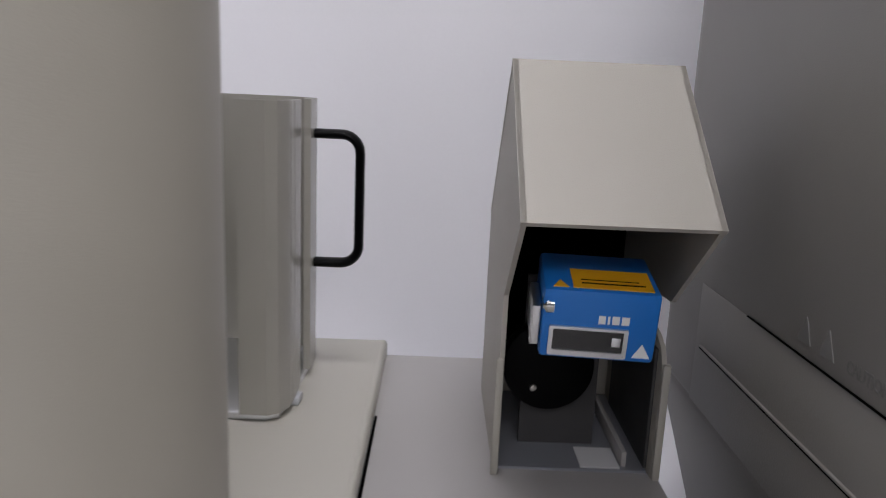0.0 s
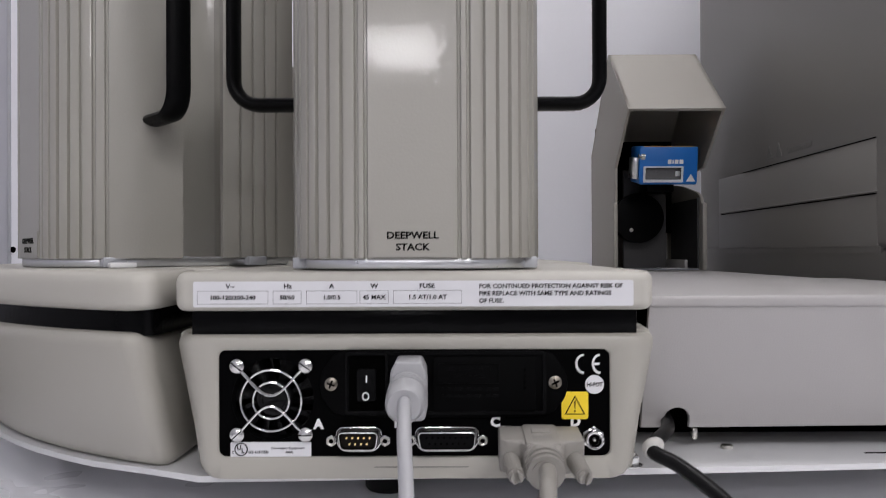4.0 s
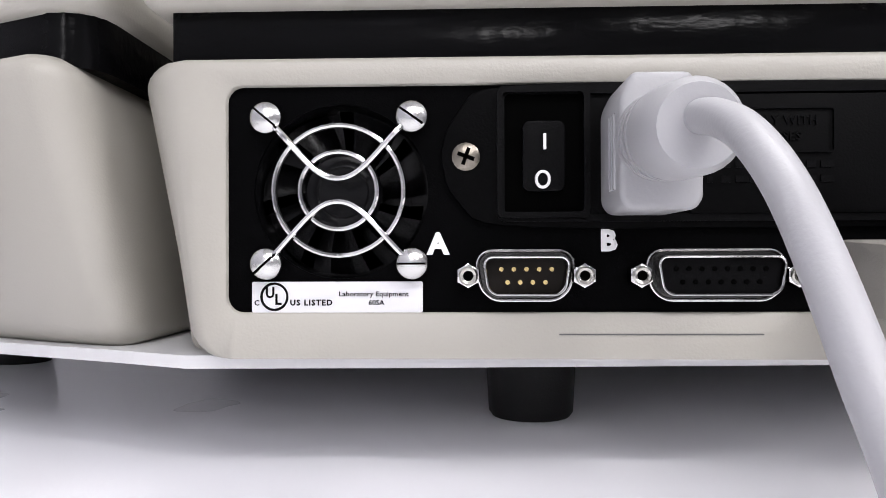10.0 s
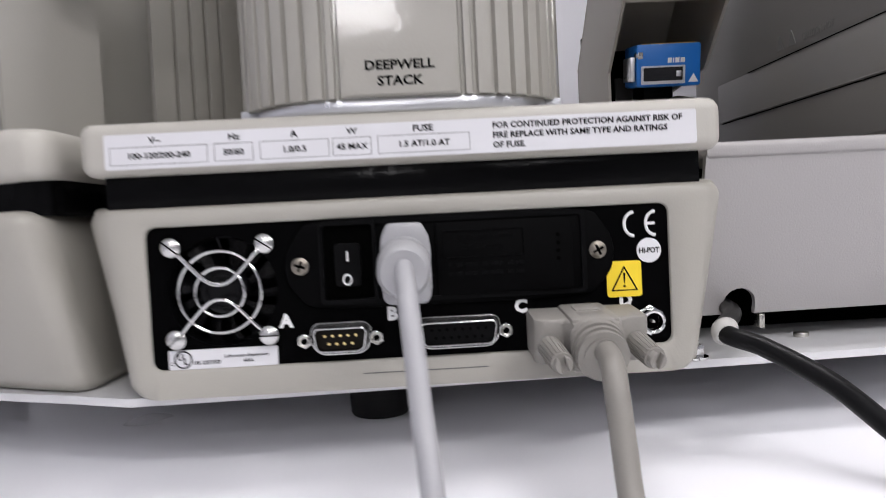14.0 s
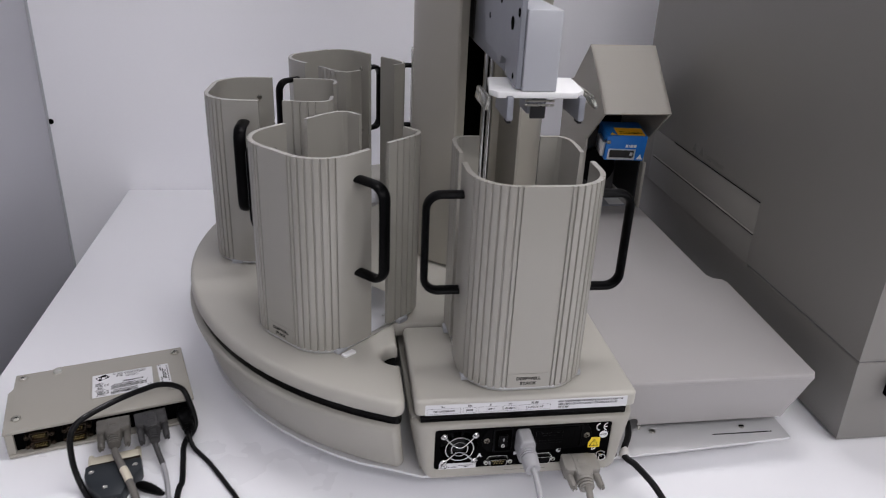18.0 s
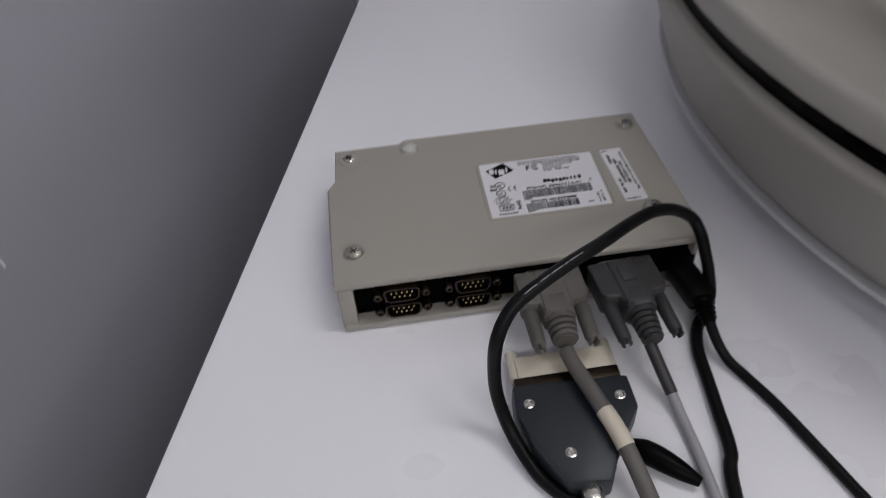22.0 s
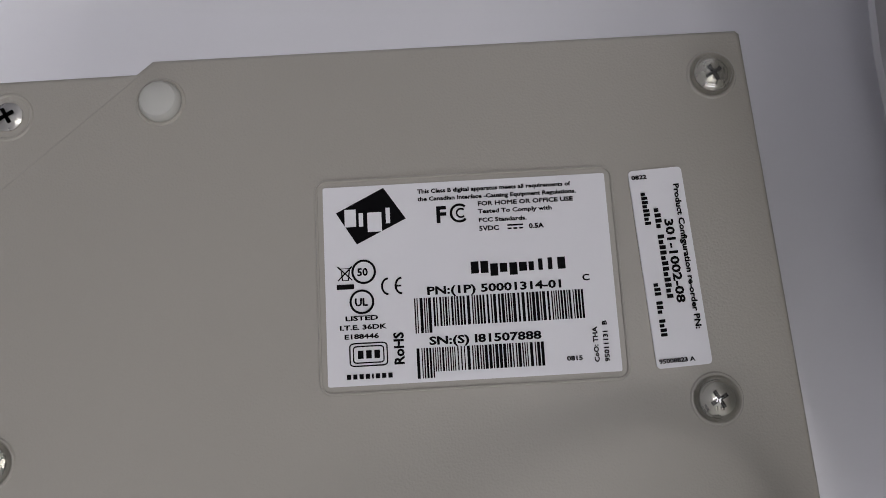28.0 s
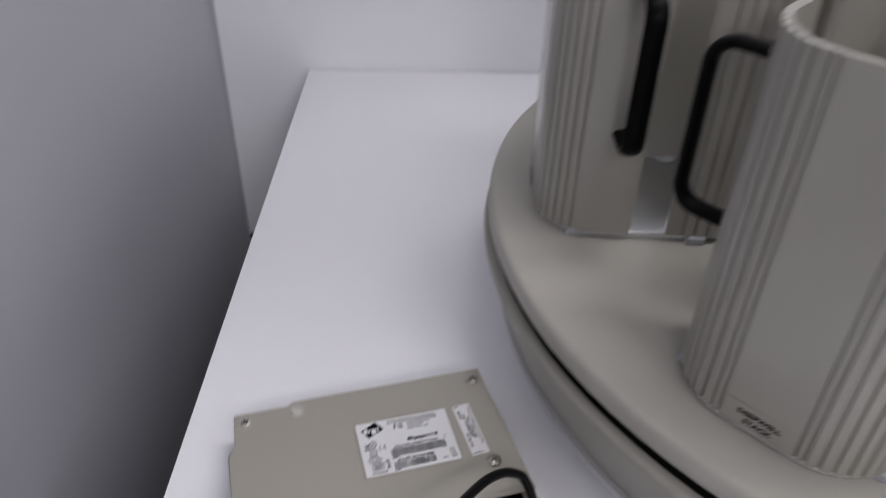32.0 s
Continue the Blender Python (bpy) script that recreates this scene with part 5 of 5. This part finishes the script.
flat("maker_mark", bm_prism([(0.045 * LW, 0.865 * LH), (0.215 * LW, 0.985 * LH), (0.290 * LW, 0.820 * LH), (0.115 * LW, 0.700 * LH)], "z", LT * 1.6, LT * 2.0), "ink", big)
for u0, u1, v0, v1 in ((0.075, 0.115, 0.790, 0.880), (0.125, 0.140, 0.790, 0.860), (0.155, 0.205, 0.760, 0.860), (0.220, 0.235, 0.800, 0.880)):
    flat("mark_bar", bm_box(u0 * LW, u1 * LW, v0 * LH, v1 * LH, LT * 1.8, LT * 2.2), "white_label", big)
ltext("This Class B digital apparatus meets all requirements of", 0.00100, 0.335, 0.945, big, 1.17)
ltext("the Canadian Interface -Causing Equipment Regulations.", 0.00100, 0.335, 0.905, big, 1.20)
ltext("FOR HOME OR OFFICE USE", 0.00105, 0.545, 0.865, big, 1.28)
ltext("Tested To Comply with", 0.00100, 0.545, 0.825, big, 1.30)
ltext("FCC Standards.", 0.00100, 0.545, 0.780, big, 1.30)
ltext("5VDC", 0.00115, 0.545, 0.735, big, 1.15)
lbars(0.645, 0.70, 0.752, 0.008, big, [1])
lbars(0.645, 0.70, 0.735, 0.008, big, [1, 1, 1])
ltext("0.5A", 0.00115, 0.720, 0.735, big, 1.15)
ltext("F", 0.0039, 0.395, 0.790, big, 1.0)
ring = bm_tube([(0.480 * LW + 0.0020 * math.cos(k * 0.21), 0.832 * LH + 0.0020 * math.sin(k * 0.21), LT * 1.9) for k in range(4, 27)], 0.0003, 5)
flat("ring_mark", ring, "ink", big)
flat("ring_mark", bm_tube([(0.485 * LW + 0.0010 * math.cos(k * 0.21), 0.832 * LH + 0.0010 * math.sin(k * 0.21), LT * 1.9) for k in range(4, 27)], 0.00022, 5), "ink", big)
blocks = bmesh.new()
for k, (w, low, high) in enumerate(((0.9, 0, 1), (0.9, 0, 1), (0.9, -0.28, 0.75), (0.85, 0, 0.75), (0.9, -0.28, 0.75), (0.9, 0, 0.75), (0.6, 0, 0.75), (0.5, 0, 0.95), (0.5, 0, 1), (0.9, 0, 1))):
    u, h = 0.508 + 0.0335 * k, 0.060
    bm_box(u * LW, (u + 0.030 * w) * LW, (0.520 + low * h) * LH, (0.520 + high * h) * LH, LT * 1.6, LT * 2.0, bm=blocks)
flat("print_bar", blocks, "ink", big)
ltext("PN:(1P) 50001314-01", 0.00185, 0.350, 0.427, big, 1.42)
ltext("C", 0.00150, 0.890, 0.455, big, 1.2)
rng = random.Random(4)
for u0, u1, v0, v1 in ((0.305, 0.890, 0.238, 0.412), (0.305, 0.740, 0.018, 0.165)):
    u = u0
    while u < u1:
        w = rng.choice((0.0035, 0.0045, 0.007, 0.010))
        flat("code_bar", bm_box(u * LW, (u + w) * LW, (v0 + (0.03 if u - u0 > 0.06 else 0)) * LH, v1 * LH, LT * 1.4, LT * 2.0), "ink", big)
        u += w + rng.choice((0.0035, 0.004, 0.007))
ltext("SN:(S) I81507888", 0.00185, 0.350, 0.180, big, 1.42)
ltext("0815", 0.00105, 0.815, 0.065, big, 1.25)
ltext("CoO: THA", 0.00110, 0.925, 0.050, big, 1.15, rot=90)
ltext("95011131  B", 0.00110, 0.960, 0.050, big, 1.20, rot=90)
ltext("LISTED", 0.0011, 0.065, 0.318, big, 1.65)
ltext("I.T.E. 36DK", 0.0011, 0.045, 0.273, big, 1.50)
ltext("E188446", 0.0011, 0.060, 0.228, big, 1.50)
ltext("RoHS", 0.0023, 0.262, 0.090, big, 1.0, rot=90)
lbars(0.065, 0.220, 0.032, 0.024, big, [1, 1, 1, 1, 0.4, 1, 1, 1])
for c, r in (((0.125, 0.410), 0.0026), ((0.135, 0.560), 0.0026)):
    flat("ring_mark", bm_tube([(c[0] * LW + r * math.cos(k * math.pi / 14), c[1] * LH + r * math.sin(k * math.pi / 14), LT * 1.8) for k in range(28)], 0.00028, 5, True), "ink", big)
ltext("UL", 0.0018, 0.100, 0.390, big, 1.0)
ltext("50", 0.0018, 0.112, 0.540, big, 1.0)
for x0, mid in ((0.218, False), (0.265, True)):
    ce = bm_tube([(x0 * LW + 0.0014 * math.cos(radians(90 + k * 15)), 0.480 * LH + 0.0018 * math.sin(radians(90 + k * 15)), LT * 1.8) for k in range(13)], 0.00025, 5)
    if mid:
        bm_box(x0 * LW - 0.0013, x0 * LW - 0.0001, 0.480 * LH - 0.0002, 0.480 * LH + 0.0002, LT * 1.6, LT * 2.0, bm=ce)
    flat("conformity_mark", ce, "ink", big)
bin_ = bm_tube([((0.045) * LW, 0.520 * LH, LT * 1.8), (0.095 * LW, 0.590 * LH, LT * 1.8)], 0.00016, 5)
bm_tube([(0.045 * LW, 0.590 * LH, LT * 1.8), (0.095 * LW, 0.520 * LH, LT * 1.8)], 0.00016, 5, bm=bin_)
bm_tube([(0.056 * LW, 0.580 * LH, LT * 1.8), (0.086 * LW, 0.580 * LH, LT * 1.8), (0.081 * LW, 0.520 * LH, LT * 1.8), (0.061 * LW, 0.520 * LH, LT * 1.8)], 0.00016, 5, True, bm=bin_)
bm_box(0.040 * LW, 0.100 * LW, 0.475 * LH, 0.500 * LH, LT * 1.6, LT * 2.0, bm=bin_)
flat("bin_mark", bin_, "ink", big)
sq = bm_tube([(u * LW, v * LH, LT * 1.8) for u, v in round_rect(0.078, 0.205, 0.095, 0.205, 0.015, 3)], 0.00016, 5, True)
bm_tube([(u * LW, v * LH, LT * 1.8) for u, v in round_rect(0.090, 0.193, 0.110, 0.190, 0.012, 3)], 0.00016, 5, True, bm=sq)
flat("square_mark", sq, "ink", big)
lbars(0.105, 0.180, 0.130, 0.040, big, [1, 1, 1])

# narrow label
NX, NY = bx(-0.3420, 0.2180)
NROT = Matrix.Translation((NX, NY, BH)) @ Matrix.Rotation(radians(2.4), 4, "Z")
NW, NL = 0.0126, 0.0463
nb = bm_prism(round_rect(0, NW, -NL, 0, 0.0010), "z", 0.0, 0.0004)
nb.transform(NROT)
nar = part("order_label", nb, "white_label", pbx, "narrow white order label", shade=0)


def ntext(text, size, a, b, wide=1.0, flat_=False):
    p = NROT @ Vector((a, -b, 0.00055))
    r = NROT.to_3x3() @ (Vector((1, 0, 0)) if flat_ else Vector((0, -1, 0)))
    u = NROT.to_3x3() @ (Vector((0, 1, 0)) if flat_ else Vector((1, 0, 0)))
    lettering("label_text", text, size, p, r, u, "ink", nar, wide=wide, depth=0.00004, bold=0.045)


ntext("Product Configuration re-order PN:", 0.00135, 0.0101, 0.0040, 1.26)
ntext("301-1002-08", 0.0020, 0.0068, 0.0122, 1.40)
for a, b0, b1, count in ((0.0047, 0.0095, 0.0310, 17), (0.0022, 0.0055, 0.0135, 8), (0.0020, 0.0270, 0.0395, 12)):
    bm = bmesh.new()
    step = (b1 - b0) / count
    for k in range(count):
        if (count, k) not in ((17, 4), (12, 3), (12, 7)):
            bm_box(a, a + (0.0014 if k % 3 else 0.0010), -b0 - (k + 0.72) * step, -b0 - k * step, 0.0004, 0.0006, bm=bm)
    bm.transform(NROT)
    part("print_bar", bm, "ink", nar, shade=0)
ntext("0822", 0.0010, 0.0006, 0.0022, 1.3, True)
ntext("95008823 A", 0.0010, 0.0006, 0.0452, 1.2, True)


# cables of the box, in the box's own frame
def boxed(name, label, category):
    t = thing(name, (-0.4652, 0.0960, 0.0), label, category, turn=YAW)
    return t


def local_path(pts, n=8):
    return smooth_path(pts, n)


c1 = boxed("adapter_cable", "warm grey serial cable plugged into the box", "cable")
d_hood(c1, pose(0.1005, 0.003, 0.0232, -4, 0, 0), 0.0340, 0.0155, 0.0300, "adapter_plug", 0.0245, 0.0068, 4)
gp = local_path([(0.1003, -0.042, 0.0200), (0.1018, -0.052, 0.0208), (0.1060, -0.070, 0.0218), (0.1120, -0.092, 0.0200), (0.1180, -0.118, 0.0100), (0.122, -0.15, 0.0042), (0.12, -0.34, 0.0042)])
part("cable", bm_tube(gp, 0.0038, 14), "adapter_cord", c1)
part("pale_band", bm_tube(gp[19:26], 0.0041, 14), "ivory", c1, "pale tape band on the cable")
c2 = boxed("serial_lead", "dark grey serial cable plugged into the box", "cable")
d_hood(c2, pose(0.1385, 0.003, 0.0232, -4, 0, 3), 0.0335, 0.0155, 0.0330, "dark_plug", 0.0255, 0.0062, 5, 0)
dp = local_path([(0.1405, -0.044, 0.0195), (0.1430, -0.055, 0.0135), (0.1455, -0.064, 0.0075), (0.1472, -0.0760, 0.0034), (0.1478, -0.0945, 0.0027), (0.1474, -0.118, 0.0027), (0.146, -0.19, 0.0027), (0.152, -0.34, 0.0027)])
part("cable", bm_tube(dp[16:], 0.0026, 14), "cord", c2, "pale grey cable")
part("cable_sleeve", bm_tube(dp[:18], 0.0030, 14), "dark_plug", c2, "dark grey cable sleeve")
c3 = boxed("lower_connector", "ivory and slate blue connector under the grey plugs", "connector")
part("ivory_shell", bm_box(0.0760, 0.1220, -0.047, -0.034, 0.0010, 0.0105, 0.0012), "ivory", c3, "ivory plastic shell")
for x in (0.0755, 0.1225):
    part("ivory_screw", bm_cyl((x, -0.048, 0.0065), (x, -0.029, 0.0065), 0.0030, seg=16, bevel=0.0006), "ivory", c3)
part("metal_plate", bm_box(0.0735, 0.1245, -0.0535, -0.047, 0.0012, 0.0110, 0.0006), "dull_port", c3, "dark metal connector plate with shade in its metal")
part("slate_hood", bm_prism([(0.0712, -0.0537), (0.1258, -0.0565), (0.1258, -0.074), (0.1110, -0.0935), (0.1040, -0.1075), (0.0860, -0.1060), (0.0755, -0.0870), (0.0700, -0.0690)], "z", 0.0008, 0.0160, 0.0018, 2), "teal", c3, "slate blue connector hood")
for x, y in ((0.0770, -0.0655), (0.1190, -0.0675), (0.0895, -0.0925)):
    part("hood_screw", bm_lathe([(0.0026, 0), (0.0026, 0.0006), (0.0018, 0.0008), (0.0014, 0.0003), (0, 0.0003)], (x, y, 0.0160), seg=16), "zinc", c3, "small ring-shaped screw head")
for x in (0.080, 0.093, 0.106, 0.118):
    part("connector_screw", bm_cyl((x, -0.0532, 0.0085), (x, -0.0465, 0.0085), 0.0018, seg=12), "chrome", c3)
part("cable_clamp", bm_prism(round_rect(0.0905, 0.0995, 0.0040, 0.0125, 0.003), "y", -0.1135, -0.1060, 0.0008, 2), "zinc", c3, "bright metal cable clamp")
part("cable", bm_tube(local_path([(0.095, -0.110, 0.0080), (0.094, -0.124, 0.0052), (0.088, -0.17, 0.0034), (0.06, -0.34, 0.0034)]), 0.0032, 12), "black_cable", c3)
c4 = boxed("black_data_cable", "black data cable plugged into the box", "cable")
dpb = bm_box(0.1700, 0.1832, -0.0215, 0.0040, 0.0105, 0.0225, 0.0018)
for v in dpb.verts:
    v.co.x -= (v.co.y + 0.0215) * 0.16
ub = part("data_plug", dpb, "black", c4, "black moulded data plug")
prof = [(0.0058, 0.0)]
for i in range(4):
    prof += [(0.0055 - 0.0004 * i, 0.0018 + i * 0.0026), (0.0042 - 0.0002 * i, 0.0021 + i * 0.0026), (0.0042 - 0.0002 * i, 0.0026 + i * 0.0026)]
part("plug_relief", bm_lathe(prof + [(0.0028, 0.0125), (0, 0.0125)], (0.1765, -0.0213, 0.0162), (-0.06, -1, -0.22), 18), "black", ub)
part("cable", bm_tube(local_path([(0.1760, -0.032, 0.0138), (0.1770, -0.042, 0.0095), (0.1802, -0.050, 0.0048), (0.1850, -0.0585, 0.0028), (0.1922, -0.0755, 0.0027), (0.1979, -0.093, 0.0027), (0.2055, -0.118, 0.0027), (0.2120, -0.142, 0.0027), (0.222, -0.20, 0.0027), (0.23, -0.36, 0.0027)]), 0.0026, 14), "black_cable", c4)
c5 = boxed("black_looped_cable", "black cable looped over the plugs and the box corner", "cable")
part("cable", bm_tube(local_path([(0.125, -0.34, 0.0033), (0.112, -0.180, 0.0033), (0.0955, -0.120, 0.0033), (0.0825, -0.1042, 0.0033), (0.0746, -0.0930, 0.0042), (0.0672, -0.0755, 0.0095), (0.0625, -0.0645, 0.0250), (0.0618, -0.0605, 0.0430), (0.0638, -0.0585, 0.0600), (0.0705, -0.0530, 0.0700), (0.0800, -0.0475, 0.0735), (0.0981, -0.0366, 0.0745), (0.1164, -0.0260, 0.0740), (0.1285, -0.0165, 0.0710), (0.1390, -0.0080, 0.0675), (0.1489, -0.0016, 0.0650), (0.1584, 0.0031, 0.0610), (0.1665, 0.0061, 0.0560), (0.1760, 0.0072, 0.0480), (0.1800, 0.0025, 0.0405), (0.1822, -0.0015, 0.0320), (0.1846, -0.0060, 0.0210), (0.1850, -0.0120, 0.0100), (0.1805, -0.0190, 0.0046), (0.1735, -0.0275, 0.0034), (0.1688, -0.0410, 0.0033), (0.1668, -0.0580, 0.0033), (0.1650, -0.0735, 0.0033), (0.1622, -0.0960, 0.0033), (0.1560, -0.1150, 0.0033), (0.142, -0.20, 0.0032), (0.15, -0.34, 0.0032)], 10), 0.0031, 14), "black_cable", c5)
mk = bmesh.new()
run = local_path([(0.0705, -0.0530, 0.0700), (0.0800, -0.0475, 0.0735), (0.0981, -0.0366, 0.0745), (0.1164, -0.0260, 0.0740)], 14)
for k in range(10, 34):
    if k % 7 == 0 or k in (16, 17, 26):
        continue
    a_, b_ = run[k], run[k + 1]
    way = (b_ - a_).normalized()
    off = Vector((0, -0.35, 0.94)) * 0.00305
    for q in (0.0, 0.0011):
        bm_tube([a_ + off + way * q, a_ + off + way * (q + 0.0005 + 0.0002 * (k % 2))], 0.00032, 5, bm=mk)
part("cable_print", mk, "cord", c5, "faint white print on the cable")
sl = boxed("black_sleeve", "short black cable sleeve lying on the bench", "cable sleeve")
part("sleeve", bm_tube(local_path([(0.1190, -0.0870, 0.0056), (0.1300, -0.0970, 0.0060), (0.1430, -0.1095, 0.0050)], 5), [0.0030, 0.0042, 0.0052, 0.0054, 0.0054, 0.0053, 0.0050, 0.0046, 0.0040, 0.0032, 0.0022], 14), "black", sl)

# ---- room fittings ----
# A panel for every lamp, the two added fill lamps too.
for lx, ly, lw, lh, watts in LAMPS:
    cl = thing("unseen_ceiling_light", (lx, ly, CEIL - 0.02), "unseen white ceiling light panel, some added as fill", "ceiling light", "ceiling lights")
    part("frame", bm_box(lx - lw / 2 - 0.02, lx + lw / 2 + 0.02, ly - lh / 2 - 0.02, ly + lh / 2 + 0.02, CEIL - 0.006, CEIL - 0.001), "white_pla", cl)
    part("diffuser", bm_box(lx - lw / 2, lx + lw / 2, ly - lh / 2, ly + lh / 2, CEIL - 0.014, CEIL - 0.0065), "lamp_glow", cl)
for i, (x, y, z) in enumerate(((-0.679, 0.9275, 0.143), (-0.679, 0.9275, -0.315))):
    ws = thing("wall_screw", (x, 0.935, z), "small dark screw in the wall corner", "screw")
    part("head", bm_lathe([(0.0055, 0), (0.005, 0.002), (0, 0.003)], (-0.672, 0.9350, z), (0, -1, 0), 14), "void", ws)
trim = structure("corner_trim", bm_box(-0.679, -0.6745, 0.9315, 0.935, -0.9, CEIL), "arm", "narrow grey corner strip between the walls", "trim")
for y, z0, z1 in ((0.122, 0.010, 0.037), (0.052, 0.016, 0.035)):
    sc = thing("wall_scuff", (-0.679, y, z0), "small white scuff on the partition wall", "scuff")
    bm = bmesh.new()
    rg = random.Random(int(y * 1000))
    for k in range(6):
        zz = z0 + (z1 - z0) * k / 6
        o = rg.uniform(-0.0012, 0.0012)
        bm_box(-0.6790, -0.6785, y + o - 0.0010, y + o + 0.0010, zz, zz + (z1 - z0) / 6 * rg.uniform(0.8, 1.2), bm=bm)
    part("mark", bm, "scuff", sc)
